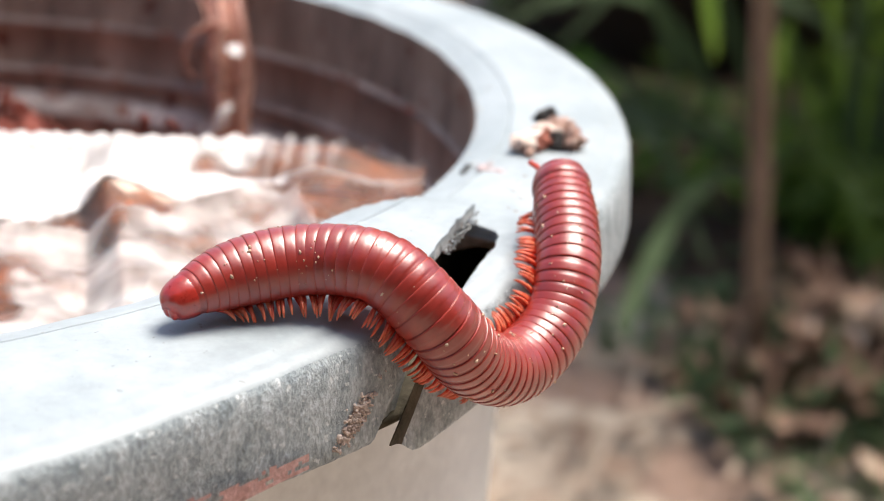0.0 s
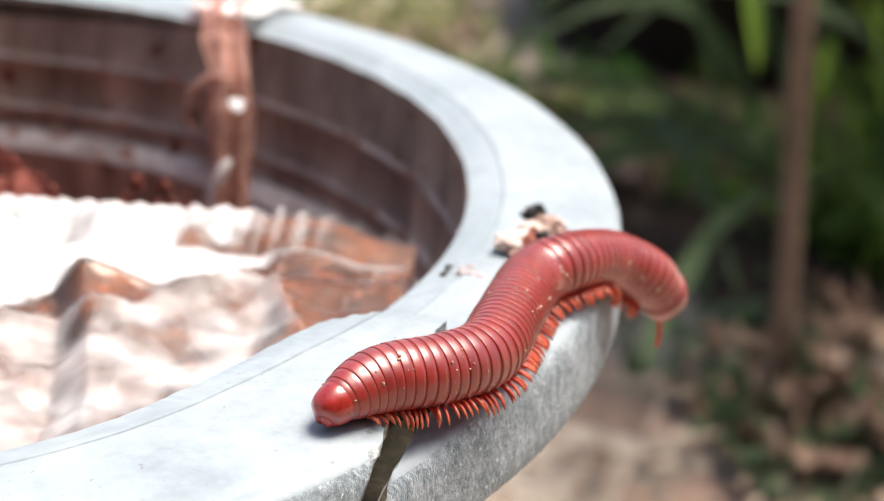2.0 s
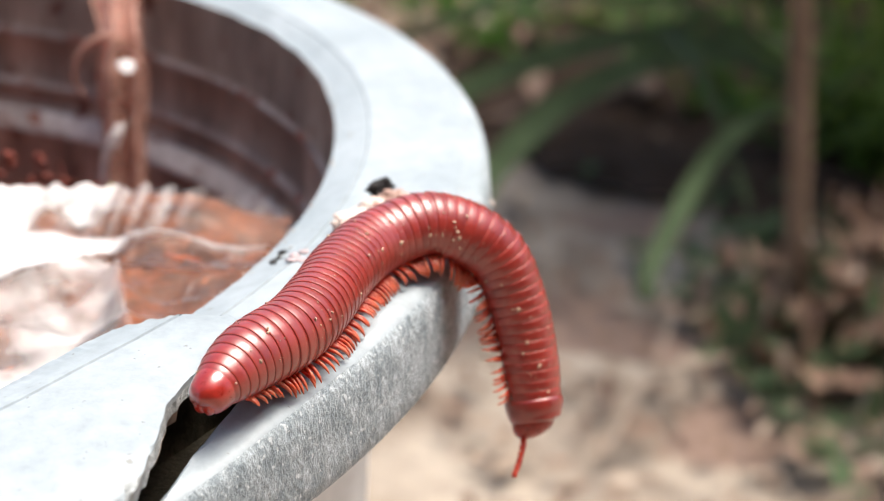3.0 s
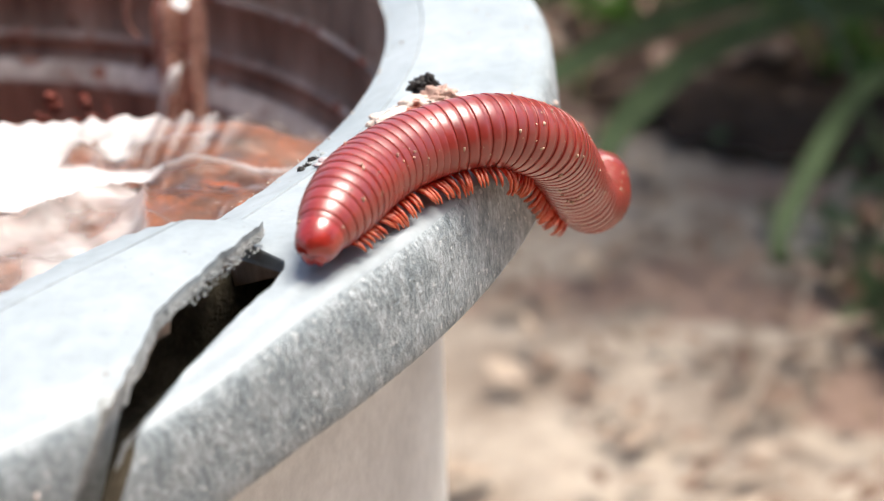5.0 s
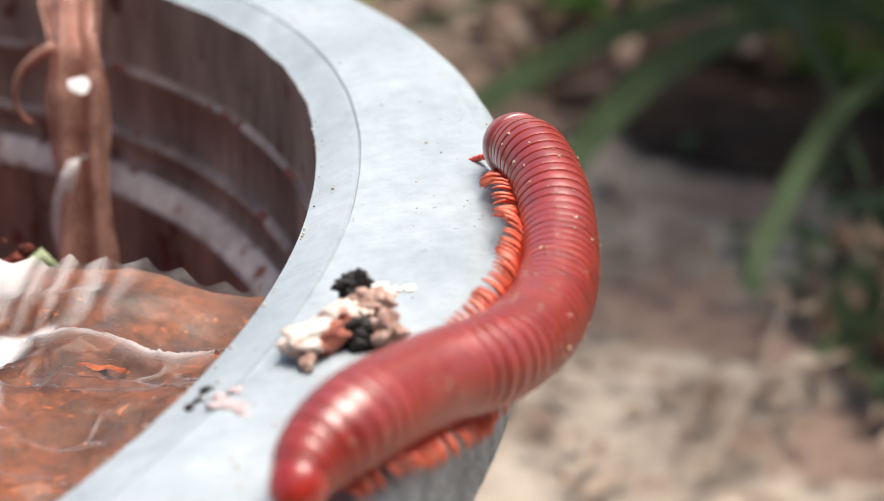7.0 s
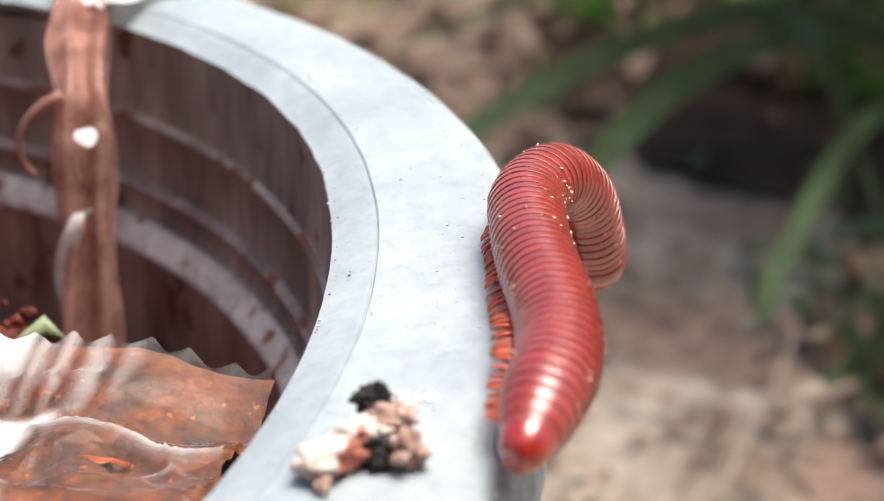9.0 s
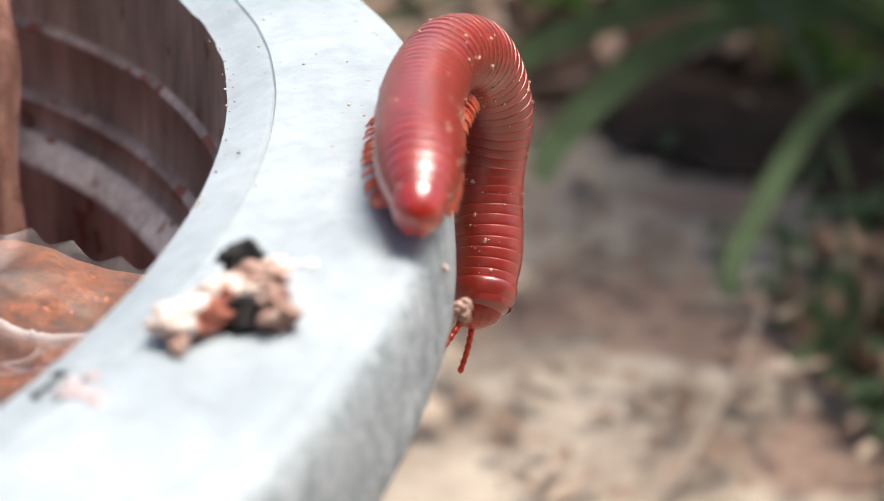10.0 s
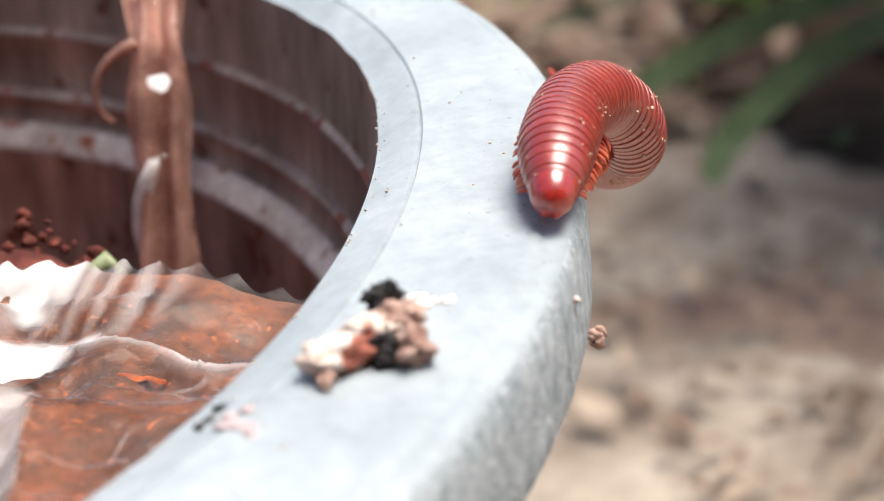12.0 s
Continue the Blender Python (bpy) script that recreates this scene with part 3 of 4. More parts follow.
def build_strip():
    thing = tagged(new("film_strip"), "twisted cloudy plastic strip hanging over the rim into the pot", "plastic strip")
    path = [(0.0735, 0.0740, H + 0.0012), (0.0722, 0.0660, H + 0.0014), (0.0712, 0.0590, H + 0.0012), (0.0706, 0.0520, H - 0.0012), (0.0705, 0.0460, H - 0.0052),
            (0.0701, 0.0425, H - 0.0100), (0.0695, 0.0390, H - 0.0180), (0.0689, 0.0355, H - 0.0270), (0.0684, 0.0320, H - 0.0380)]
    for layer in range(2):
        bm = bmesh.new()
        rows = []
        for i in range(49):
            t = i / 48 * (len(path) - 1)
            k = min(int(t), len(path) - 2)
            c = Vector(path[k]).lerp(Vector(path[k + 1]), t - k)
            w = (0.0033 + 0.0013 * smooth_step(14, 0, i) - 0.0005 * layer) * (1 + 0.12 * math.sin(i * 0.45 + layer))
            row = []
            for j in range(13):
                s = j / 6 - 1
                fold = 0.0011 * math.sin(s * 5.2 + i * 0.10 + layer * 1.7) + 0.0007 * noise.noise(Vector((s * 2.2, i * 0.30, layer * 5)))
                row.append(bm.verts.new(c + Vector((s * w, 0.2 * fold, 0)) + Vector((0, -1, 0.35)) * (fold + layer * 0.0012)))
            rows.append(row)
        grid_faces(bm, rows)
        part("strip_layer", bm, M_STRIP, thing)
    bm = bmesh.new()
    pts = [Vector((0.0684 - 0.0046 * math.sin(a) * 1.15, 0.0440 - 0.001 * a, H - 0.0078 + 0.0032 * math.cos(a * 1.15) - 0.0008 * a)) for a in (0.14 * i for i in range(18))]
    tube(bm, pts, [0.00075 - 0.00003 * i for i in range(18)], 8)
    part("curled_end", bm, M_STRIP, thing)
    # a white fold hanging low on the strip, and a white facet added as its glint
    bm = bmesh.new()
    spots = [(0.0700, 0.0378, H - 0.0160), (0.0690, 0.0372, H - 0.0157), (0.0678, 0.0369, H - 0.0180), (0.0668, 0.0366, H - 0.0205), (0.0661, 0.0362, H - 0.0235), (0.0660, 0.0358, H - 0.0270)]
    rows = []
    for i, p in enumerate(spots):
        w = (0.0003, 0.0008, 0.0012, 0.0012, 0.0009, 0.0004)[i]
        rows.append([bm.verts.new(Vector(p) + Vector((s * w, -0.0005 * (1 - s * s), 0.25 * s * w))) for s in (-1, -0.5, 0, 0.5, 1)])
    grid_faces(bm, rows)
    part("white_fold", bm, M_MILK, thing, "whitish fold low on the strip")
    bm = bmesh.new()
    face = (SUN_TO + (Vector((0.06, -0.18, 0.255)) - Vector((0.0705, 0.0404, H - 0.0083))).normalized()).normalized()
    side = face.cross(Vector((0, 0, 1))).normalized()
    over = side.cross(face)
    mid = Vector((0.0705, 0.0400, H - 0.0083)) + face * 0.0006
    rows = [[bm.verts.new(mid + side * (0.0013 * k * math.cos(a)) + over * (0.0012 * k * math.sin(a) * (1 + 0.2 * math.sin(3 * a))) - face * (0.0003 * k * k)) for a in (2 * math.pi * j / 16 for j in range(16))] for k in (0.05, 0.35, 0.7, 1.0)]
    grid_faces(bm, rows, True)
    bm.faces.new(rows[0])
    part("shiny_facet", bm, M_MILK, thing, "white facet added to stand for a glint on the strip")
    # flap spread on the rim, coloured milky white for its glare
    bm = bmesh.new()
    rows = []
    for i in range(16):
        rows.append([bm.verts.new(polar((92 + i * 1.0) / 1000, 37.0 + j * 0.55 + 0.25 * math.sin(i * 0.9), H + 0.0009 + 0.0011 * noise.noise(Vector((i * 0.35, j * 0.4, 3))) + 0.0006)) for j in range(15)])
    grid_faces(bm, rows)
    part("flap", bm, M_MILK, thing, "flap spread on the rim, its glare put into a milky white")


build_strip()


# ---- crumbs and scraps on the rim ----
def build_scrap():
    thing = tagged(new("food_scrap"), "cream and brown crumbly scrap with black rotten patches on the rim", "food scrap")
    for name, material, seed, rough, lumps in (
            ("cream_lump", M_CREAM, 0, 0.4, [(86.7, -46.0, 1.1, 2.5, 1.6, 1.1, 25), (88.8, -44.6, 1.6, 2.2, 1.3, 0.9, 20)]),
            ("brown_lump", M_TAN, 9, 0.65, [(91.4, -46.6, 1.0, 1.1, 1.4, 1.1, 10), (91.0, -43.9, 1.9, 1.5, 1.0, 0.9, -30), (85.6, -48.2, 0.5, 0.5, 0.8, 0.5, 0)]),
            ("black_lump", M_CHAR, 20, 0.75, [(89.9, -41.8, 2.4, 1.2, 0.8, 0.8, 10), (90.6, -42.0, 2.9, 0.5, 0.5, 0.6, 0), (89.5, -45.7, 0.9, 1.2, 1.2, 0.9, 10)])):
        for k, (x, y, z, sx, sy, sz, turn) in enumerate(lumps):
            bm = bmesh.new()
            lump(bm, (x / 1000, y / 1000, H + z / 1000), (sx / 1000, sy / 1000, sz / 1000), k + seed, rough, 1.7, 4, 0, turn)
            part(name, bm, material, thing)


build_scrap()


def build_rim_dirt():
    rnd = random.Random(11)
    bm = bmesh.new()
    for k in range(30):
        lump(bm, polar(rnd.uniform(91.9, 94.6) / 1000, rnd.gauss(-32.0, 0.55), H - 0.0008), (rnd.uniform(0.10, 0.34) / 1000,) * 3, k, 0.9, 2, 2, k % 3 == 0)
    tagged(part("dark_crumbs", bm, [M_CHAR, M_EDGE]), "small black crumbs on the inner edge of the rim", "crumbs", kind="stuff")
    bm = bmesh.new()
    for k in range(14):
        lump(bm, polar(rnd.uniform(94.0, 97.2) / 1000, rnd.gauss(-32.6, 0.5), H - 0.00012), (rnd.uniform(0.2, 0.7) / 1000,) * 2 + (0.00015,), k, 0.7, 2, 2)
    tagged(part("pink_crumbs", bm, M_PINK), "small pinkish crumbs beside the black ones", "crumbs", kind="stuff")
    bm = bmesh.new()
    for k in range(16):
        lump(bm, polar(0.1008 + rnd.gauss(0, 0.0009), -22.4 + rnd.gauss(0, 0.28), H + 0.00005), (rnd.uniform(0.0002, 0.0006), rnd.uniform(0.0002, 0.0005), 0.00007), k, 0.6, 1.8, 2)
    tagged(part("white_dust", bm, M_DUST), "thin white crumbs of dust lying on the rim", "dust", kind="stuff")
    bm = bmesh.new()
    for k in range(90):
        az = rnd.uniform(-42, 24)
        r = rnd.uniform(93, 107.5)
        s = rnd.choice([0.06, 0.08, 0.1, 0.16]) / 1000
        z = -0.0008 if r < 95.5 else 0.00005
        lump(bm, polar(r / 1000, az, H + z), (s, s * rnd.uniform(0.6, 1.6), s * 0.6), k, 0.5, 2, 1)
    for k in range(60):
        az = rnd.uniform(-40, 6)
        s = rnd.uniform(0.05, 0.14) / 1000
        lump(bm, polar((92 + rnd.uniform(-0.5, 0.6)) / 1000, az, H - 0.0014) + SHIFT, (s, s, s * 0.8), k + 60, 0.5, 2, 1)
    tagged(part("grit", bm, M_CRUMB), "fine pale and brown grit on the rim", "grit", kind="stuff")
    bm = bmesh.new()
    for k in range(12):
        lump(bm, polar((109.4 + rnd.uniform(0, 0.8)) / 1000, -15.0 + rnd.uniform(-0.4, 0.4), H - 0.0099 + rnd.uniform(-0.0006, 0.0006)), (rnd.uniform(0.15, 0.5) / 1000,) * 3, k, 0.8, 2, 2)
    tagged(part("dirt_tuft", bm, M_TAN), "small brown tuft of dirt under the lip", "dirt", kind="stuff")
    bm = bmesh.new()
    lump(bm, polar(0.1092, -18.1, H - 0.0037), (0.0003, 0.0004, 0.0003), 2, 0.5, 2, 2)
    for k in range(300):
        s = rnd.uniform(0.05, 0.24) / 1000
        a = rnd.gauss(0, 1)
        lump(bm, polar(0.10915, -60.5 + 0.5 * a, H - 0.0062 + 0.0007 * a + rnd.gauss(0, 0.0005)), (s * 0.7, s * 1.5, s * 0.8), k, 0.9, 2.5, 2, 0, rnd.uniform(-50, 50))
    tagged(part("caked_mud", bm, M_MUD), "pale mud caked on the side of the lip", "mud", kind="stuff")


build_rim_dirt()


def build_stain():
    """A reddish smear that clings to the lower edge of the lip."""
    bm = bmesh.new()
    rows = []
    for j in range(9):
        rows.append([bm.verts.new(polar(0.10925 + 0.004 * smooth_step(-60, -80, az) + 0.00012, az, H - 0.0090 + 0.00034 * j + 0.0007 * smooth_step(-75, -64, az))) for az in [-78 + 0.2 * i for i in range(75)]])
    grid_faces(bm, rows)
    gone = []
    for f in bm.faces:
        c = f.calc_center_median()
        az = math.degrees(math.atan2(c.y, c.x))
        if noise.fractal(Vector((az * 0.9, c.z * 1600, 4)), 0.9, 2.0, 4) < 0.75 * (c.z - H + 0.0087) / 0.0012 - 0.95 + 0.8 * smooth_step(-70, -78, az):
            gone.append(f)
    bmesh.ops.delete(bm, geom=gone, context="FACES")
    tagged(part("mud_smear", bm, M_STAIN), "thin reddish mud smear along the edge of the lip", "mud", kind="stuff")


build_stain()


# ---- the millipede ----
RB = 0.0031
BODY_LENGTH = 0.063
RINGS = 58
PITCH = 0.00102
millipede = tagged(new("millipede"), "glossy brick-red millipede with ringed shell and many legs", "millipede")


def body_radius(u):
    """Radius at the share u of the body's length, from the tail (0) to the head (1)."""
    k = min(1.0, max(0.03, u / 0.160))
    tail = (k * (2 - k)) ** 0.55
    front = 1 - 0.05 * smooth_step(0.62, 0.88, u) - 0.10 * smooth_step(0.89, 0.95, u)
    return RB * max(0.42, tail) * front


def ring_mesh(r, pitch, slope, seed):
    """One ring of the shell: a raised hind band with a pale hem over the narrower front band of the ring behind it."""
    bm = bmesh.new()
    rnd = random.Random(seed)
    prof = [(-0.57, 0.90), (-0.57, 0.992), (-0.53, 1.002), (-0.46, 1.005), (-0.28, 1.0045), (-0.05, 1.003), (0.12, 1.0), (0.24, 0.992), (0.31, 0.982), (0.42, 0.977), (0.60, 0.970), (1.05, 0.93)]
    sides = 36
    rows = []
    for z, k in prof:
        row = []
        for j in range(sides):
            a = 2 * math.pi * j / sides
            x, y = math.cos(a) * k, math.sin(a) * k
            if y < -0.62:
                y = -0.62 + (y + 0.62) * 0.35
            rz = r + slope * z * pitch
            row.append(bm.verts.new((x * rz, y * rz, z * pitch)))
        rows.append(row)
    grid_faces(bm, rows, True, lambda i, j: 3 if math.sin(2 * math.pi * (j + 0.5) / sides) < -0.60 else 1 if i in (1, 2) else 0)
    # pale specks of dust stuck to the shell, most of them on the flanks
    for k in range(rnd.choice((1, 2, 3, 5, 8))):
        a = radians(rnd.choice((rnd.gauss(20, 22), rnd.gauss(160, 22), rnd.uniform(0, 180))))
        s = rnd.choice((0.00004, 0.00005, 0.00006, 0.00008, 0.00009, 0.00015))
        lump(bm, (math.cos(a) * r * 1.003, math.sin(a) * r * 1.003, rnd.uniform(-0.55, 0.4) * pitch), (s * rnd.uniform(0.5, 1.2), s * rnd.uniform(0.7, 1.6), s * rnd.uniform(0.5, 1.4)), k + seed, 0.9, 2, 1, 2)
    return mesh_of(bm, [M_RING, M_MARGIN, M_GRAIN, M_BELLY])


def leg_mesh(side, size):
    """A thin jointed leg, paler towards its claw."""
    bm = bmesh.new()
    pts = [(0, 0.1, 0), (0.9, 0.02, 0), (1.85, -0.18, 0.05), (2.6, -0.58, 0.1), (3.1, -1.1, 0.12), (3.35, -1.65, 0.12)]
    tube(bm, [(side * x * size / 1000, y * size / 1000, z * size / 1000) for x, y, z in pts], [0.00023, 0.00020, 0.00020, 0.00016, 0.00012, 0.00004], 7)
    for f in bm.faces:
        f.material_index = 1 if abs(f.calc_center_median().x) > 2.3 * size / 1000 else 0
    return mesh_of(bm, [M_LEG, M_LEG_TIP])


def dome(r, length, squash, steps=14, sides=32, power=0.5, sink=0.35, low=0.0):
    """A rounded end that points forwards and droops by sink."""
    bm = bmesh.new()
    rows = []
    for i in range(-2, steps + 1):
        t = i / steps
        k = max(0.02, (1 - t ** 2.2) ** power) if i > 0 else (0.90, 0.985, 1.0)[i + 2]
        rows.append([bm.verts.new((math.cos(a) * r * k, math.sin(a) * r * k * squash - sink * r * t * t - low, t * length)) for a in (2 * math.pi * j / sides for j in range(sides))])
    grid_faces(bm, rows, True)
    bm.faces.new(rows[-1])
    return bm


def tail_cone(r, length):
    """The long last ring, which narrows to a rounded end."""
    bm = bmesh.new()
    rows = []
    for t, k in ((-0.25, 0.96), (0.0, 1.0), (0.2, 0.985), (0.4, 0.95), (0.6, 0.90), (0.8, 0.83), (0.92, 0.765), (1.0, 0.70), (1.1, 0.58), (1.18, 0.42), (1.23, 0.22), (1.245, 0.03)):
        rows.append([bm.verts.new((math.cos(a) * r * k, math.sin(a) * r * k - 0.10 * r * max(t, 0) ** 2, -t * length * (1 + 0.14 * math.sin(a)))) for a in (2 * math.pi * j / 32 for j in range(32))])
    grid_faces(bm, rows, True)
    bm.faces.new(rows[-1])
    return bm


def build_millipede():
    pieces, legs = [], []
    leg_data = {}
    def leg_of(side, r):
        k = round(0.73 * min(1.0, 0.15 + 0.85 * r / RB), 2)
        if (side, k) not in leg_data:
            leg_data[side, k] = leg_mesh(side, k)
        return leg_data[side, k]
    for i in range(RINGS):
        u = 0.036 + 0.918 * i / (RINGS - 1)
        r = round(body_radius(u), 5)
        slope = round((body_radius(u + 0.01) - body_radius(u - 0.01)) / 0.02 / BODY_LENGTH, 3)
        ring = put("body_ring", ring_mesh(r, PITCH, slope, i), millipede)
        pieces.append((ring, u))
        if i < 2 or i > RINGS - 3:
            continue
        for row in (-0.25, 0.25):
            for side in (1, -1):
                leg = put("leg", leg_of(side, r * (0.72 + 0.28 * smooth_step(2, 12, i))), ring)
                legs.append((leg, Vector((side * r * 0.36, -r * 0.72, row * PITCH)), side, i + row))
    head = part("head", dome(RB * 0.70, 0.0018, 0.95, low=0.0003), M_HEAD, millipede, "smooth glossy red head")
    pieces.append((head, 0.973))
    for side in (1, -1):
        bm = bmesh.new()
        pts, radii = [], []
        for k in range(29):
            t = k / 28
            pts.append((side * (0.0007 + 0.0014 * t), -0.0012 - 0.0007 * t - 0.0008 * t * t, 0.0009 + 0.0041 * t))
            bead = abs(math.sin(t * 7 * math.pi)) ** 0.6
            radii.append((0.00021 + 0.00011 * bead) * (1 - 0.15 * t) if k < 28 else 0.00012)
        tube(bm, pts, radii, 9)
        part("antenna", bm, M_LEG, head, "beaded orange-red antenna")
        bm = bmesh.new()
        lump(bm, (side * RB * 0.50, -0.0003, 0.0008), (0.00018, 0.0003, 0.0003), side, 0.05, 1, 2)
        part("eye", bm, M_EYE, head, "dark eye patch")
    collar = part("neck_shield", dome(body_radius(0.945) * 1.06, 0.0029, 1.0, power=0.5, sink=0.2), M_RING, millipede, "smooth rounded shield behind the head")
    pieces.append((collar, 0.945))
    r = body_radius(0.036) * 0.985
    tail = part("tail_cap", tail_cone(r, 0.0018), M_TAIL, millipede, "glossy red tail ring that narrows to the end")
    pieces.append((tail, 0.037))
    for side in (1, -1):
        bm = bmesh.new()
        lump(bm, (side * 0.20 * r, -0.28 * r, -0.00175), (0.30 * r, 0.46 * r, 0.00050), 1, 0.03, 1, 3)
        part("tail_valve", bm, M_VALVE, tail, "bright orange-red valve")
    return pieces, legs


PIECES, LEGS = build_millipede()


# ---- things on the ground behind ----
def leaf_shape(bm, m, length, width, curl, slot=0):
    n = 5
    rows = []
    for i in range(n + 1):
        t = i / n
        w = width * math.sin(math.pi * min(0.97, 0.06 + 0.94 * t)) ** 0.8 * 0.5
        c = Vector((length * (t - 0.5), 0, curl * length * (t - 0.5) ** 2 * 2))
        rows.append([bm.verts.new(m @ (c + Vector((0, s * w, abs(s) * w * 0.35)))) for s in (-1, 0, 1)])
    for f in grid_faces(bm, rows):
        f.material_index = slot


def build_litter():
    rnd = random.Random(7)
    for name, material, count, lab in (("leaf_litter", M_LITTER, 600, "pale dry leaf litter scattered on the ground"), ("brown_litter", M_LITTER_DARK, 2000, "brown dead leaf bits, some added to darken far shaded ground"), ("green_litter", M_BLADE, 640, "dull green leaf bits on the ground")):
        bm = bmesh.new()
        for k in range(count):
            x, y = rnd.uniform(0.05, 1.0), rnd.uniform(0.02, 1.1)
            # every third brown leaf goes to the far ground, to dim it like shade
            if material is M_LITTER_DARK and k % 3 == 1:
                x, y = rnd.uniform(0.14, 0.36), rnd.uniform(0.47, 0.85)
            elif material is M_LITTER_DARK and k % 3:
                x, y = rnd.uniform(0.16, 0.45), rnd.uniform(0.14, 0.40)
            if material is M_BLADE:
                x, y = max(0.272, rnd.gauss(0.325, 0.038)), rnd.gauss(0.265, 0.05)
            if material is M_LITTER_DARK and ((x > 0.262 and 0.29 < y < 0.47 and k % 5) or (x > 0.245 + 0.35 * max(0.0, y - 0.55) and y > 0.47 and k % 7)):
                continue
            if math.hypot(x, y) < 0.13 or (material is M_LITTER and y > 0.44 - min(0.14, 1.6 * max(0, x - 0.25)) and x > 0.2 + 0.25 * max(0, y - 0.5)):
                continue
            s = rnd.uniform(0.006, 0.018) * (1 if material is not M_LITTER_DARK else 1.5 if y > 0.47 else 0.6)
            m = pose(x, y, 0.006 + rnd.uniform(0, 0.004), rnd.uniform(-18, 18), rnd.uniform(-18, 18), rnd.uniform(0, 360))
            leaf_shape(bm, m, s, s * rnd.uniform(0.3, 0.6), rnd.uniform(-0.3, 0.5))
        tagged(part(name, bm, material), lab, "leaf litter", kind="stuff")
    bm = bmesh.new()
    for k in range(2600):
        x, y = rnd.uniform(-0.05, 0.48), rnd.uniform(0.48, 1.6)
        if x > 0.32 + 0.2 * (y - 0.6) or rnd.random() > (0.05 + smooth_step(0.60, 0.85, y)) * smooth_step(-0.05, 0.12, x) * smooth_step(1.5, 1.15, y + 0.2 * noise.noise(Vector((x * 7, y * 7, 1)))):
            continue
        s = rnd.uniform(0.02, 0.05)
        leaf_shape(bm, pose(x, y, ground_level(x, y) + 0.008, rnd.uniform(-40, 40), rnd.uniform(-70, -10), rnd.uniform(0, 360)), s, s * 0.16, rnd.uniform(-0.5, 0.5))
    # grass in the darker leaf colour, which stands in for shade
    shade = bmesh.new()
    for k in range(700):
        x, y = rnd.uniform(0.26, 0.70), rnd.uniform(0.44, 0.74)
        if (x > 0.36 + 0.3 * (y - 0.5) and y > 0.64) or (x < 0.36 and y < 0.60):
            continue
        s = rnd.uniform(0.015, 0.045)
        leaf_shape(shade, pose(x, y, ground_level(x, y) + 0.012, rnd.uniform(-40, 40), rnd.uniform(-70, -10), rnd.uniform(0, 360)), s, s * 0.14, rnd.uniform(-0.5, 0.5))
    tagged(part("shaded_grass", shade, M_FOLIAGE), "dull green grass, its shade put into a darker colour", "grass", kind="stuff")
    tagged(part("short_grass", bm, M_LAWN), "short yellow-green grass, its sunlight put into a paler colour", "grass", kind="stuff")
    bm = bmesh.new()
    for k in range(620):
        x, y = rnd.gauss(0.35, 0.055), rnd.gauss(0.25, 0.055)
        if x < 0.275 + 0.3 * (0.25 - y) or y > 0.315 or math.hypot(x - 0.305, y - 0.283) < 0.012:
            continue
        s = rnd.uniform(0.008, 0.024)
        m = pose(x, y, 0.008 + rnd.uniform(0, 0.028) * smooth_step(0.27, 0.34, x), rnd.uniform(-50, 50), rnd.uniform(-50, 50), rnd.uniform(0, 360))
        leaf_shape(bm, m, s, s * rnd.uniform(0.3, 0.6), rnd.uniform(0.2, 1.6), 2 if k % 5 == 0 else k % 9 == 0)
    tagged(part("leaf_heap", bm, [M_LITTER_DARK, M_LITTER, M_BLADE]), "heap of curled brown dead leaves with green scraps", "leaf litter", kind="stuff")
    bm = bmesh.new()
    for k in range(220):
        x, y = rnd.uniform(0.05, 0.9), rnd.uniform(0.02, 0.9)
        if math.hypot(x, y) < 0.13 or (y > 0.39 and x > 0.2):
            continue
        s = rnd.uniform(0.0010, 0.0028)
        lump(bm, (x, y, s * 0.4 + 0.004), (s, s * 0.8, s * 0.5), k, 0.6, 1.8, 2)
    tagged(part("gravel", bm, M_GROUND), "small brown stones and clods on the ground", "stones", kind="stuff")


build_litter()


def blade(points, width):
    bm = bmesh.new()
    pts = [Vector(p) for p in points]
    n = 24
    rows = []
    for i in range(n + 1):
        t = i / n * (len(pts) - 1)
        k = min(int(t), len(pts) - 2)
        f = t - k
        p0, p1, p2, p3 = pts[max(k - 1, 0)], pts[k], pts[k + 1], pts[min(k + 2, len(pts) - 1)]
        c = 0.5 * ((2 * p1) + (p2 - p0) * f + (2 * p0 - 5 * p1 + 4 * p2 - p3) * f * f + (3 * p1 - p0 - 3 * p2 + p3) * f ** 3)
        d = (p2 - p1).normalized()
        side = d.cross(Vector((-0.2, -0.8, 0.6))).normalized()
        w = width * 0.5 * (0.35 + 0.65 * math.sin(math.pi * min(1, 0.12 + 0.88 * i / n)))
        rows.append([bm.verts.new(c + side * (w * s) + Vector((0, 0, 0.25 * w * abs(s)))) for s in (-1, 0, 1)])
    grid_faces(bm, rows)
    return bm


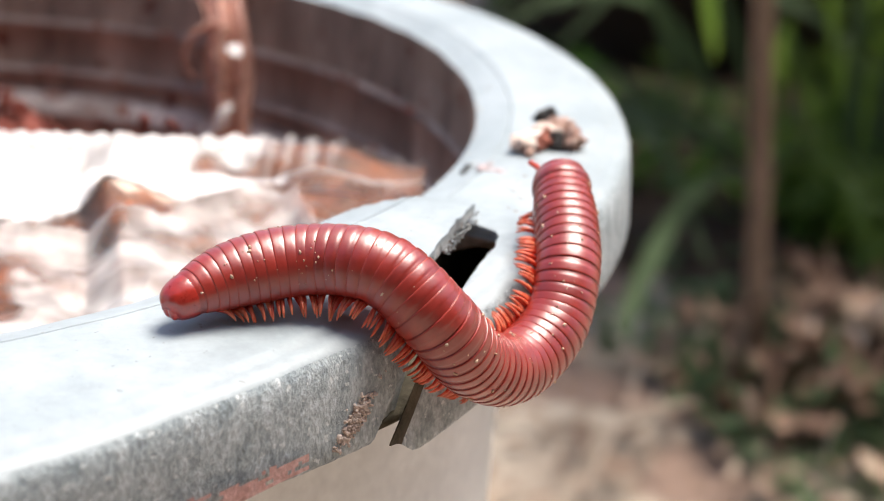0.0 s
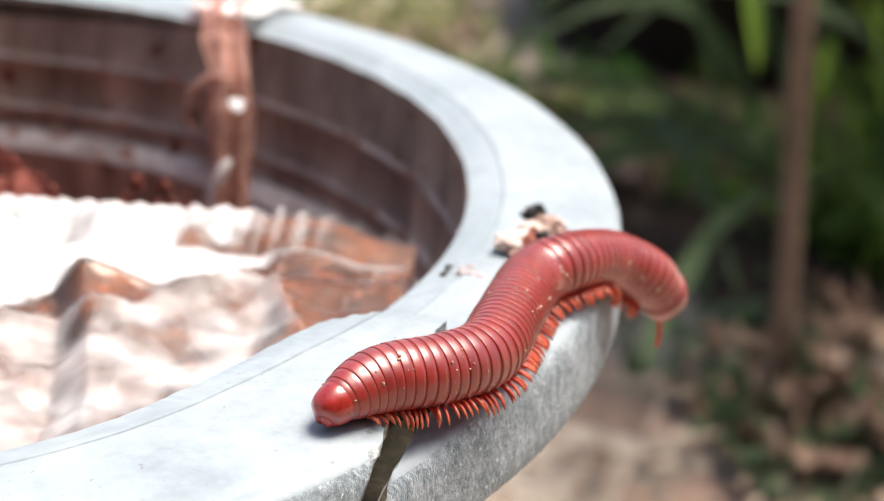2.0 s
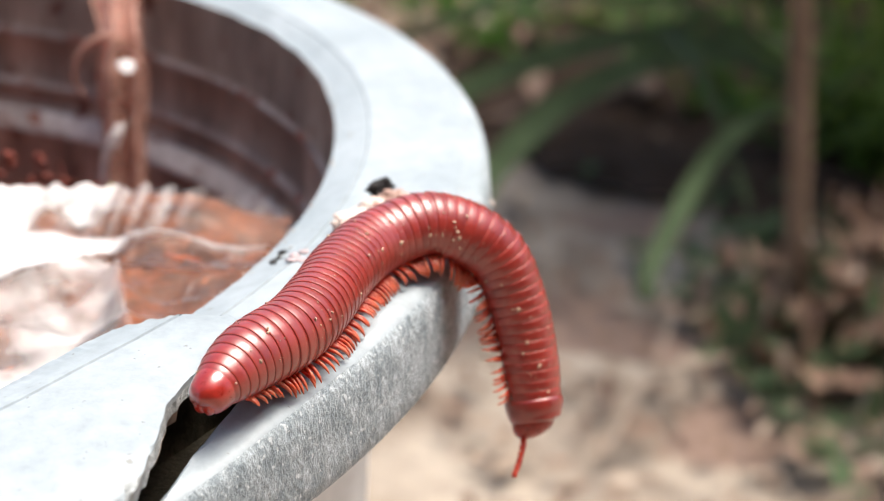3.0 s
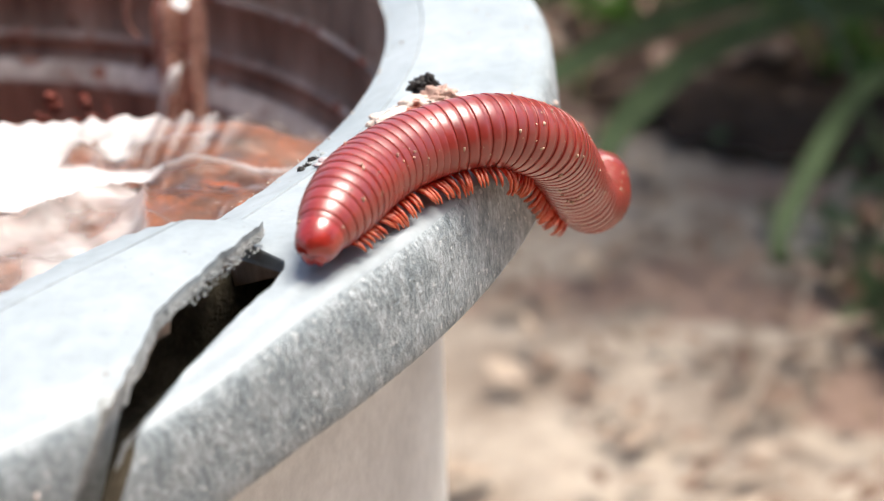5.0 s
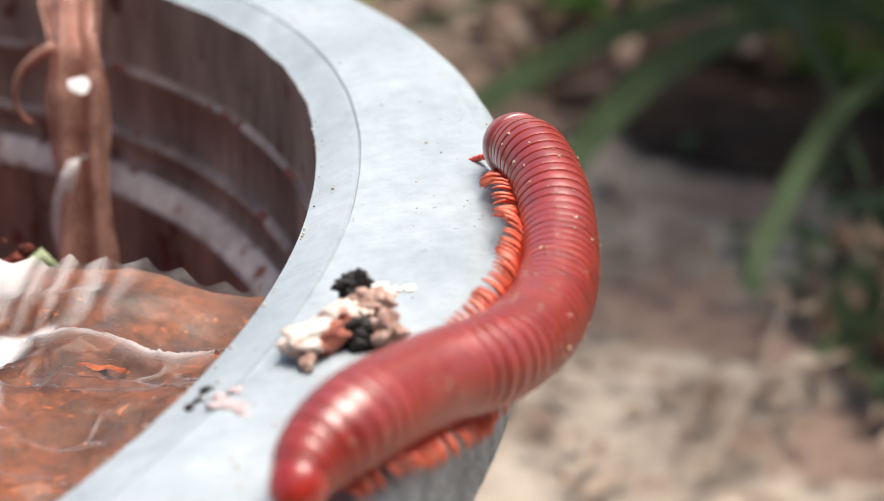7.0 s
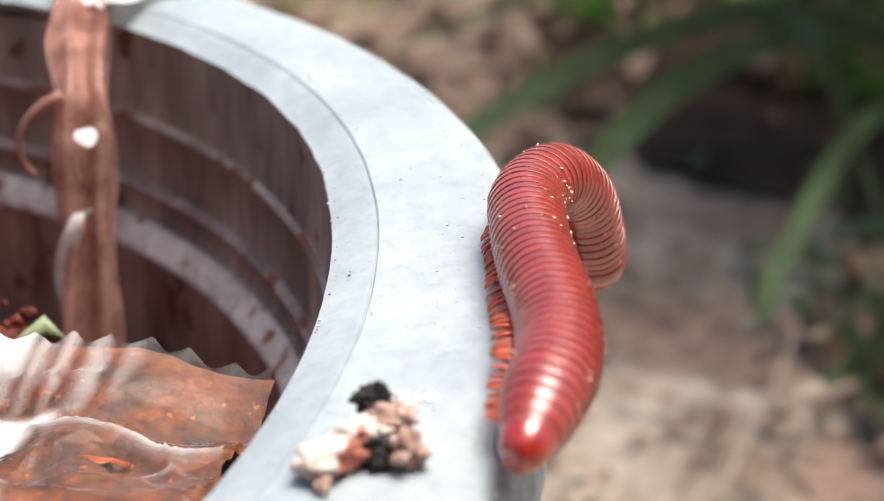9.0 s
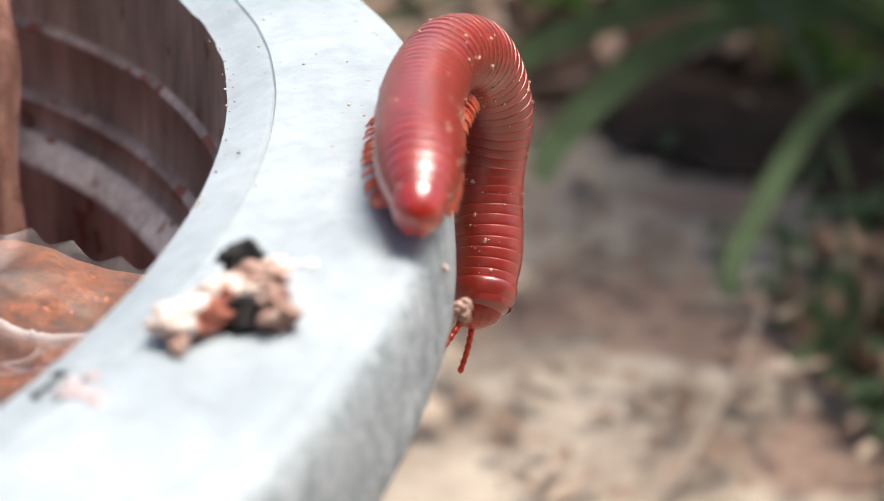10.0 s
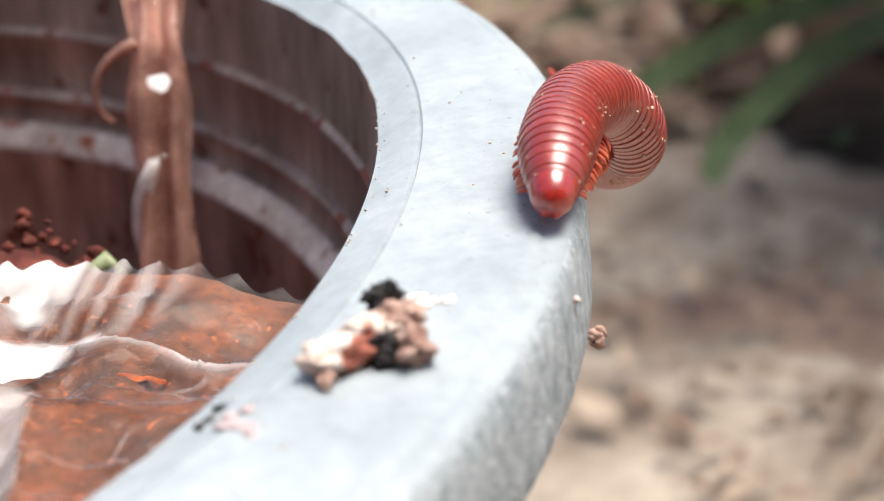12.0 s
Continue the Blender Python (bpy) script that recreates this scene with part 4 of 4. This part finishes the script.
def build_plants():
    clump = tagged(new("grass_clump"), "green strap-leaved grass clump arching over the ground", "grass plant")
    for pts, w in (([(0.150, 0.350, 0.048), (0.2035, 0.3844, 0.060), (0.2553, 0.4195, 0.063), (0.305, 0.445, 0.060), (0.36, 0.46, 0.045), (0.42, 0.46, 0.0)], 0.0110),
                   ([(0.198, 0.305, 0.054), (0.2077, 0.3195, 0.060), (0.2467, 0.363, 0.065), (0.3005, 0.4076, 0.062), (0.36, 0.44, 0.045), (0.42, 0.46, 0.0)], 0.0110),
                   ([(0.2270, 0.229, 0.050), (0.2326, 0.2383, 0.056), (0.2641, 0.282, 0.063), (0.297, 0.3265, 0.061), (0.35, 0.39, 0.045), (0.41, 0.45, 0.0)], 0.0070),
                   ([(0.42, 0.47, 0.0), (0.36, 0.465, 0.055), (0.312, 0.430, 0.068), (0.302, 0.385, 0.070), (0.297, 0.343, 0.061), (0.294, 0.305, 0.040)], 0.0045),
                   ([(0.42, 0.42, 0.0), (0.44, 0.46, 0.10), (0.42, 0.43, 0.16), (0.37, 0.38, 0.19), (0.33, 0.32, 0.19)], 0.009),
                   ([(0.42, 0.42, 0.0), (0.43, 0.40, 0.11), (0.42, 0.34, 0.16), (0.40, 0.27, 0.17), (0.38, 0.22, 0.16)], 0.009),
                   ([(0.42, 0.43, 0.0), (0.45, 0.41, 0.09), (0.45, 0.36, 0.13), (0.44, 0.30, 0.12)], 0.009)):
        part("blade", blade(pts, w), M_BLADE, clump)
    rnd = random.Random(17)
    for k in range(7):
        a, reach, top = rnd.uniform(1.9, 3.9), rnd.uniform(0.14, 0.30), rnd.uniform(0.04, 0.09)
        root = Vector((rnd.uniform(0.42, 0.52), rnd.uniform(0.50, 0.62), 0.0))
        way = Vector((math.cos(a), math.sin(a) * 0.7, 0))
        part("blade", blade([root, root + way * reach * 0.25 + Vector((0, 0, top)), root + way * reach * 0.6 + Vector((0, 0, top * 1.25)), root + way * reach + Vector((0, 0, top * 0.8))], 0.007), M_BLADE, clump)
    sapling = tagged(new("sapling"), "thin brown woody stem rising from the litter", "sapling")
    bm = bmesh.new()
    tube(bm, [(0.305, 0.283, 0.0), (0.304, 0.288, 0.04), (0.302, 0.296, 0.12), (0.300, 0.306, 0.25), (0.300, 0.32, 0.5)], [0.0048, 0.0042, 0.0040, 0.0037, 0.003], 12)
    part("stem", bm, M_STEM, sapling)
    for k in range(4):
        a = 0.7 + 1.6 * k
        bm = bmesh.new()
        tube(bm, [(0.305 + 0.003 * math.cos(a), 0.284 + 0.003 * math.sin(a), 0.016), (0.305 + 0.008 * math.cos(a), 0.284 + 0.008 * math.sin(a), 0.005), (0.305 + 0.018 * math.cos(a), 0.284 + 0.018 * math.sin(a), -0.006)], [0.002, 0.0026, 0.0012], 8)
        part("root", bm, M_STEM, sapling)
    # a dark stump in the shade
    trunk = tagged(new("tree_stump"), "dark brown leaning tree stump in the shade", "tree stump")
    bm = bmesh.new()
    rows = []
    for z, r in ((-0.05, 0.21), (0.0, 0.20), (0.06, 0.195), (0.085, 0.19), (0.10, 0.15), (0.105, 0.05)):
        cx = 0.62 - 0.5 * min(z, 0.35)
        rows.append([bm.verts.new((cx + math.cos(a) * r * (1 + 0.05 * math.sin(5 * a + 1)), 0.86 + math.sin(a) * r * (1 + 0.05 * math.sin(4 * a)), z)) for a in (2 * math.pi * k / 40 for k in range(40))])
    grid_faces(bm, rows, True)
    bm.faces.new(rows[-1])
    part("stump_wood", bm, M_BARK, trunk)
    # twig lying on the ground
    twig = tagged(new("twig"), "thin pale forked dry twig on the ground", "twig")
    bm = bmesh.new()
    tube(bm, [(0.205, 0.203, 0.013), (0.224, 0.231, 0.012), (0.242, 0.256, 0.014), (0.258, 0.279, 0.020)], [0.0009, 0.0008, 0.0007, 0.0004], 8)
    tube(bm, [(0.236, 0.248, 0.014), (0.248, 0.2485, 0.014), (0.264, 0.2495, 0.015)], [0.0010, 0.0012, 0.0009], 8)
    part("branch", bm, M_TWIG, twig)


build_plants()


def build_shade_canopy():
    # added light blocker, mostly out of view, that darkens the ground behind
    bush = tagged(new("bush"), "leafy canopy, mostly out of view, added to shade the ground", "bush")
    rnd = random.Random(21)
    for k in range(9):
        bm = bmesh.new()
        a = rnd.uniform(0, 6.28)
        base = Vector((0.72 + 0.10 * math.cos(a), 0.60 + 0.08 * math.sin(a), 0.0))
        tip = base + Vector((rnd.uniform(-0.35, 0.4), rnd.uniform(-0.15, 0.4), rnd.uniform(0.28, 0.45)))
        tube(bm, [base, base.lerp(tip, 0.5) + Vector((0, 0, 0.05)), tip], [0.005, 0.0035, 0.002], 7)
        part("branch", bm, M_STEM, bush)
    bm = bmesh.new()
    for k in range(9700):
        x, y = rnd.uniform(0.26, 1.15), rnd.uniform(0.29, 1.25)
        wx, wy = x + 0.045 * noise.noise(Vector((x * 9, y * 9, 5))), y + 0.045 * noise.noise(Vector((x * 9, y * 9, 8)))
        # gaps left in the canopy let sun through to chosen spots
        if wx < 0.30 or wy < 0.325 or (wy > 0.56 and wx < 0.66 + 0.1 * (wy - 0.56)) or (wx > 0.54 and wy < 0.42) or (0.54 < wx < 0.85 and wy < 0.66) or (wx > 0.48 and wy < 0.34):
            continue
        if y > 0.6 and ((x - 0.80) / 0.42) ** 2 + ((y - 0.86) / 0.44) ** 2 > 1 + 0.5 * noise.noise(Vector((x * 6, y * 6, 2))):
            continue
        z = 0.17 + 0.05 * (y < 0.42) + 0.30 * rnd.random() + 0.05 * noise.noise(Vector((x * 8, y * 8, 0)))
        if x > 0.48 and rnd.random() < 0.15:
            z = rnd.uniform(0.05, 0.25)
        s = rnd.uniform(0.025, 0.06)
        leaf_shape(bm, pose(x, y, z, rnd.uniform(-50, 50), rnd.uniform(-50, 50), rnd.uniform(0, 360)), s, s * 0.38, rnd.uniform(-0.5, 0.5))
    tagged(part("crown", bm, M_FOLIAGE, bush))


build_shade_canopy()


def build_shrub():
    shrub = tagged(new("shrub"), "narrow-leaved bright green shrub at the edge of the shade", "shrub")
    rnd = random.Random(33)
    bm = bmesh.new()
    for k in range(1500):
        x, y = rnd.uniform(0.34, 0.66), rnd.uniform(0.40, 0.62)
        z = rnd.uniform(0.004, 0.015 + 0.6 * (y - 0.39))
        if rnd.random() > smooth_step(0.41, 0.51, x - 0.35 * (y - 0.42)) + 0.015:
            continue
        s = rnd.uniform(0.03, 0.10)
        leaf_shape(bm, pose(x, y, z, rnd.uniform(-30, 30), rnd.uniform(20, 75), rnd.uniform(-70, 70)), s, s * 0.09, rnd.uniform(-0.6, 0.2))
    for k in range(420):
        x, y = rnd.uniform(0.39, 0.54), rnd.uniform(0.33, 0.46)
        s = rnd.uniform(0.02, 0.06)
        leaf_shape(bm, pose(x, y, rnd.uniform(0.006, 0.04), rnd.uniform(-30, 30), rnd.uniform(-70, -10), rnd.uniform(0, 360)), s, s * 0.12, rnd.uniform(-0.6, 0.2))
    part("crown", bm, M_SHRUB, shrub)
    for k in range(7):
        bm = bmesh.new()
        b = Vector((0.50 + 0.02 * k, 0.42 + rnd.uniform(-0.03, 0.03), 0))
        tube(bm, [b, b + Vector((-0.02, -0.01, 0.10)), b + Vector((-0.05, 0.0, 0.22))], [0.003, 0.0024, 0.0012], 7)
        part("stalk", bm, M_STEM, shrub)


build_shrub()


# ---- an added wall behind the camera, never in view ----
def build_wall():
    bm = bmesh.new()
    made = bmesh.ops.create_cube(bm, size=1.0)["verts"]
    for v in made:
        v.co = Vector((v.co.x * 5.0, v.co.y * 0.2 - 1.3, v.co.z * 1.9 + 0.95))
    bmesh.ops.bevel(bm, geom=bm.edges, offset=0.01, segments=2, affect="EDGES")
    tagged(part("wall_south", bm, M_STONE, smooth=False), "plain dull grey-brown wall added behind the camera, out of view", "wall", kind="structure")


build_wall()


# ---- how the millipede moves ----
SPINES = []


def spine(t, *points):
    """The middle line of the body at t seconds, from the tail to the head, in mm."""
    SPINES.append((t, [Vector(p) / 1000 for p in points]))


def twist(t):
    """How far the hanging fore part rolls its back outwards along the rim at t seconds."""
    return 2.2 * smooth_step(9.2, 10.3, t)


def curve_points(pts, n=160):
    out = []
    for i in range(n + 1):
        t = i / n * (len(pts) - 1)
        k = min(int(t), len(pts) - 2)
        f = t - k
        p1, p2 = pts[k], pts[k + 1]
        p0 = pts[k - 1] if k else p1 * 2 - p2
        p3 = pts[k + 2] if k + 2 < len(pts) else p2 * 2 - p1
        out.append(0.5 * ((2 * p1) + (p2 - p0) * f + (2 * p0 - 5 * p1 + 4 * p2 - p3) * f * f + (3 * p1 - p0 - 3 * p2 + p3) * f ** 3))
    return out


def off_rim(p):
    """The way from the nearest point of the rim to p."""
    r = math.hypot(p.x, p.y)
    rr, zz = min(max(r, RI + 0.003), RO - 0.001), min(max(p.z, H - LIP), H - 0.001)
    q = Vector((p.x * rr / r, p.y * rr / r, zz))
    return (p - q).normalized()


def body_poses(t, pts):
    line = curve_points(pts)
    run = [0.0]
    for a, b in zip(line, line[1:]):
        run.append(run[-1] + (b - a).length)
    ups = [(off_rim(p) + Vector((0, -1, 0)) * (twist(t) * smooth_step(0.55, 0.69, i / len(line)))).normalized() for i, p in enumerate(line)]
    lean = 0.18 * smooth_step(9.0, 10.0, t)
    ups = [(v + Vector((lean * (1 - smooth_step(0.40, 0.55, i / len(line))), 0, 0))).normalized() for i, v in enumerate(ups)]
    for _ in range(30):
        ups = [(ups[max(i - 1, 0)] + ups[i] + ups[min(i + 1, len(ups) - 1)]).normalized() for i in range(len(ups))]
    def at(u):
        s = u * run[-1]
        k = max(i for i in range(len(run) - 1) if run[i] <= s)
        f = (s - run[k]) / (run[k + 1] - run[k])
        a, b = line[max(k - 2, 0)], line[min(k + 3, len(line) - 1)]
        z = (b - a).normalized()
        y = ups[k].lerp(ups[k + 1], f)
        y = (y - z * y.dot(z)).normalized()
        m = Matrix((y.cross(z), y, z)).transposed().to_4x4()
        m.translation = line[k].lerp(line[k + 1], f)
        return m
    return [at(u) for _, u in PIECES]


def motions():
    spine(0.0, (39.7, -90.0, 203.2), (45.5, -87.8, 204.3), (51.7, -88.0, 205.1), (57.1, -91.2, 205.0), (61.1, -94.0, 201.3), (64.8, -92.0, 196.7), (69.5, -88.8, 194.3), (74.3, -85.4, 196.2), (76.9, -81.8, 200.6), (78.5, -76.5, 203.6), (79.9, -70.9, 206.3))
    spine(0.5, (40.3, -89.1, 203.2), (46.1, -86.8, 204.3), (52.2, -87.6, 204.9), (57.5, -91.0, 204.6), (62.7, -92.8, 201.9), (67.9, -90.0, 199.9), (72.6, -85.9, 200.6), (76.1, -81.1, 202.5), (78.8, -75.5, 203.9), (81.9, -70.4, 205.6), (86.2, -67.4, 203.1))
    spine(1, (44.2, -88.6, 203.2), (50.0, -86.8, 204.3), (56.1, -88.2, 204.4), (62.0, -90.2, 203.7), (67.9, -88.8, 202.5), (72.5, -84.5, 202.6), (75.9, -79.2, 203.3), (79.0, -73.7, 203.4), (82.0, -68.2, 203.5), (85.5, -63.1, 204.8), (90.5, -60.8, 203.3))
    spine(1.5, (50.5, -88.0, 203.2), (55.9, -85.3, 204.2), (62.1, -86.0, 204.1), (68.2, -85.8, 203.6), (72.9, -81.7, 203.6), (76.4, -76.5, 203.5), (79.5, -71.0, 203.4), (82.2, -66.0, 203.4), (85.9, -61.2, 204.0), (91.2, -58.0, 203.4), (95.6, -57.6, 201.2))
    spine(2, (56.9, -86.7, 203.0), (62.1, -83.5, 203.8), (68.1, -81.6, 203.6), (73.0, -78.8, 203.5), (76.8, -72.8, 203.5), (79.7, -67.6, 203.4), (83.0, -62.4, 203.4), (87.1, -60.1, 203.9), (93.1, -56.4, 202.6), (98.1, -55.2, 199.9), (102.0, -53.5, 195.2))
    spine(2.5, (62.6, -84.1, 203.0), (67.3, -80.0, 203.5), (72.8, -76.9, 203.4), (76.7, -72.0, 203.5), (79.9, -66.6, 203.4), (83.7, -61.6, 203.5), (89.1, -58.6, 203.9), (95.0, -57.5, 202.4), (99.2, -56.0, 198.1), (101.9, -53.9, 192.8), (103.6, -51.9, 187.1))
    spine(3, (66.9, -82.2, 202.7), (71.0, -77.4, 203.3), (75.6, -73.2, 203.4), (79.0, -67.9, 203.4), (82.0, -62.4, 203.4), (86.1, -57.6, 203.6), (91.9, -55.6, 203.9), (97.2, -56.5, 201.1), (99.4, -58.1, 195.6), (100.1, -60.1, 189.7), (100.3, -62.7, 184.0))
    spine(3.5, (70.5, -78.6, 202.2), (73.7, -73.8, 203.1), (77.5, -69.0, 203.4), (81.5, -64.1, 203.4), (86.3, -60.1, 203.8), (92.1, -58.1, 203.9), (97.0, -57.2, 200.3), (99.5, -55.3, 194.9), (100.6, -53.0, 189.1), (101.4, -51.9, 183.0), (102.4, -52.2, 176.8))
    spine(4.0, (71.4, -77.3, 201.8), (74.4, -73.2, 203.0), (78.0, -68.5, 203.5), (81.9, -63.6, 203.4), (86.8, -59.8, 203.6), (92.6, -58.0, 203.6), (97.7, -55.9, 200.8), (99.9, -53.1, 195.8), (100.2, -52.2, 189.7), (100.2, -49.0, 184.7), (103.4, -44.0, 184.3))
    spine(4.5, (73.6, -75.8, 201.8), (76.3, -71.8, 203.0), (79.6, -66.8, 203.5), (83.9, -62.3, 203.6), (89.3, -59.4, 203.6), (95.1, -57.3, 202.7), (99.0, -53.7, 199.6), (100.7, -50.5, 194.6), (102.0, -48.0, 189.1), (103.9, -43.1, 186.2), (105.9, -37.2, 186.3))
    spine(5.0, (75.8, -74.3, 201.8), (78.3, -70.0, 203.0), (81.6, -64.9, 203.5), (86.3, -61.0, 203.7), (92.2, -58.9, 203.5), (97.1, -56.1, 201.0), (99.8, -51.8, 197.5), (101.9, -47.4, 193.5), (104.3, -43.2, 189.6), (106.8, -37.8, 188.0), (108.4, -31.8, 188.6))
    spine(5.5, (76.9, -73.4, 201.8), (79.4, -69.0, 203.0), (82.8, -64.0, 203.6), (87.7, -60.2, 204.2), (93.6, -58.4, 203.2), (97.8, -55.3, 199.9), (100.3, -50.6, 196.6), (102.8, -45.8, 193.3), (106.0, -41.5, 190.0), (109.2, -36.5, 188.6), (110.8, -30.8, 188.9))
    spine(6, (77.3, -71.6, 201.8), (79.4, -66.7, 203.0), (83.2, -62.1, 203.8), (88.8, -59.4, 204.0), (94.7, -57.8, 202.6), (98.7, -53.8, 199.9), (101.3, -48.6, 197.5), (103.6, -43.3, 195.0), (106.3, -37.9, 193.2), (109.3, -32.5, 193.9), (109.1, -27.4, 197.4))
    spine(6.5, (78.7, -69.5, 201.8), (81.5, -64.9, 203.0), (86.1, -60.9, 203.7), (91.8, -58.2, 203.8), (97.0, -55.5, 201.9), (100.3, -50.6, 199.8), (102.8, -45.2, 197.6), (105.2, -39.7, 195.7), (107.9, -34.1, 195.7), (109.3, -28.2, 197.3), (109.2, -22.4, 199.7))
    spine(7, (82.1, -67.6, 201.8), (84.1, -64.5, 203.0), (87.3, -61.8, 203.6), (92.6, -56.1, 202.1), (97.7, -52.6, 201.2), (101.5, -47.5, 200.2), (104.4, -41.6, 199.9), (106.3, -35.5, 200.4), (107.4, -29.6, 201.9), (107.3, -23.9, 202.9), (106.3, -17.7, 202.2))
    spine(7.5, (84.2, -65.4, 201.8), (86.1, -60.9, 203.0), (89.6, -55.9, 203.5), (94.6, -52.2, 203.5), (99.5, -48.4, 202.9), (102.9, -43.3, 201.9), (105.6, -37.8, 201.0), (107.6, -31.9, 200.5), (108.9, -25.9, 201.4), (109.0, -19.8, 202.9), (107.9, -13.8, 202.6))
    spine(8.0, (89.6, -59.9, 201.8), (91.7, -55.1, 203.0), (94.6, -49.9, 203.5), (98.7, -45.2, 203.4), (102.4, -40.3, 203.2), (103.7, -34.3, 203.3), (105.6, -28.4, 203.3), (109.0, -23.4, 202.2), (111.2, -17.7, 200.9), (111.9, -12.3, 198.3), (111.5, -8.8, 193.3))
    spine(8.5, (95.1, -53.7, 201.8), (97.8, -49.1, 203.0), (100.6, -43.5, 203.4), (102.7, -37.7, 203.4), (104.1, -31.6, 203.4), (104.9, -25.4, 203.4), (106.6, -19.4, 203.4), (109.8, -14.1, 202.9), (112.6, -9.6, 199.9), (113.5, -6.7, 194.5), (113.2, -3.9, 189.0))
    spine(9, (97.7, -50.9, 201.8), (100.5, -45.8, 202.7), (103.1, -40.1, 203.0), (104.3, -34.0, 203.3), (104.8, -27.6, 203.5), (105.6, -21.4, 203.6), (107.0, -15.3, 203.5), (110.6, -10.0, 202.7), (113.9, -6.3, 199.1), (115.7, -3.9, 193.9), (117.1, -1.7, 188.4))
    spine(9.5, (100.4, -43.7, 201.8), (102.0, -39.0, 203.0), (103.7, -33.2, 203.4), (104.6, -26.9, 203.4), (105.6, -20.7, 203.4), (107.4, -14.7, 203.6), (110.6, -9.4, 202.7), (113.8, -5.6, 198.9), (115.5, -3.4, 193.4), (116.2, -3.4, 187.1), (116.4, -4.8, 181.0))
    spine(10, (101.2, -38.7, 201.8), (102.1, -35.0, 203.0), (103.2, -29.0, 203.4), (104.5, -22.8, 203.4), (106.3, -16.8, 203.4), (109.1, -11.2, 203.3), (112.4, -6.4, 201.1), (114.3, -4.1, 195.8), (113.4, -4.7, 189.7), (112.5, -8.0, 184.4), (110.8, -11.9, 179.8))
    spine(10.5, (102.0, -35.9, 202.2), (102.9, -31.3, 203.0), (103.9, -25.7, 203.4), (105.3, -19.5, 203.4), (107.6, -13.5, 203.8), (111.1, -8.7, 202.4), (113.7, -6.1, 197.4), (112.8, -6.9, 191.5), (109.7, -10.1, 186.9), (107.7, -14.7, 183.1), (106.6, -19.4, 179.7))
    spine(11, (102.1, -33.3, 202.2), (103.1, -28.9, 203.0), (104.2, -23.2, 203.5), (105.8, -17.2, 203.7), (108.8, -11.9, 203.1), (111.7, -6.5, 201.5), (114.4, -2.3, 197.4), (114.7, -1.4, 192.3), (113.1, -1.3, 186.2), (110.6, -0.1, 181.1), (108.0, 2.5, 176.8))
    spine(11.5, (102.1, -34.9, 202.2), (103.0, -30.7, 203.0), (104.0, -25.0, 203.4), (105.6, -19.0, 203.5), (108.0, -13.5, 203.1), (111.1, -8.3, 201.6), (113.4, -3.4, 198.1), (114.9, -0.0, 193.1), (114.4, 1.7, 187.1), (114.4, 3.4, 181.1), (116.2, 4.4, 175.8))
    spine(12, (103.1, -29.6, 201.8), (104.1, -25.8, 203.0), (105.3, -21.1, 203.7), (107.5, -15.2, 203.7), (110.5, -10.0, 202.3), (113.3, -6.5, 199.0), (114.4, -2.5, 195.0), (114.0, 3.3, 191.5), (113.5, 9.1, 189.7), (112.9, 14.3, 190.5), (111.8, 19.5, 193.9))
    made = [(t, body_poses(t, pts)) for t, pts in SPINES]
    for k, (piece, _) in enumerate(PIECES):
        walk(piece, [(t, poses[k]) for t, poses in made])
    rnd = random.Random(5)
    for leg, base, side, order in LEGS:
        rows = []
        lean, drop = rnd.uniform(-9, 9), rnd.uniform(-9, 7)
        for n in range(49):
            t = n * 0.25
            ph = 2 * math.pi * (order / 8.5 + t * 0.9)
            rows.append((t, Matrix.Translation(base) @ pose(0, 0, 0, 0, lean + side * -13 * math.sin(ph), side * (3 + drop + 7 * math.cos(ph)))))
        walk(leg, rows)


motions()
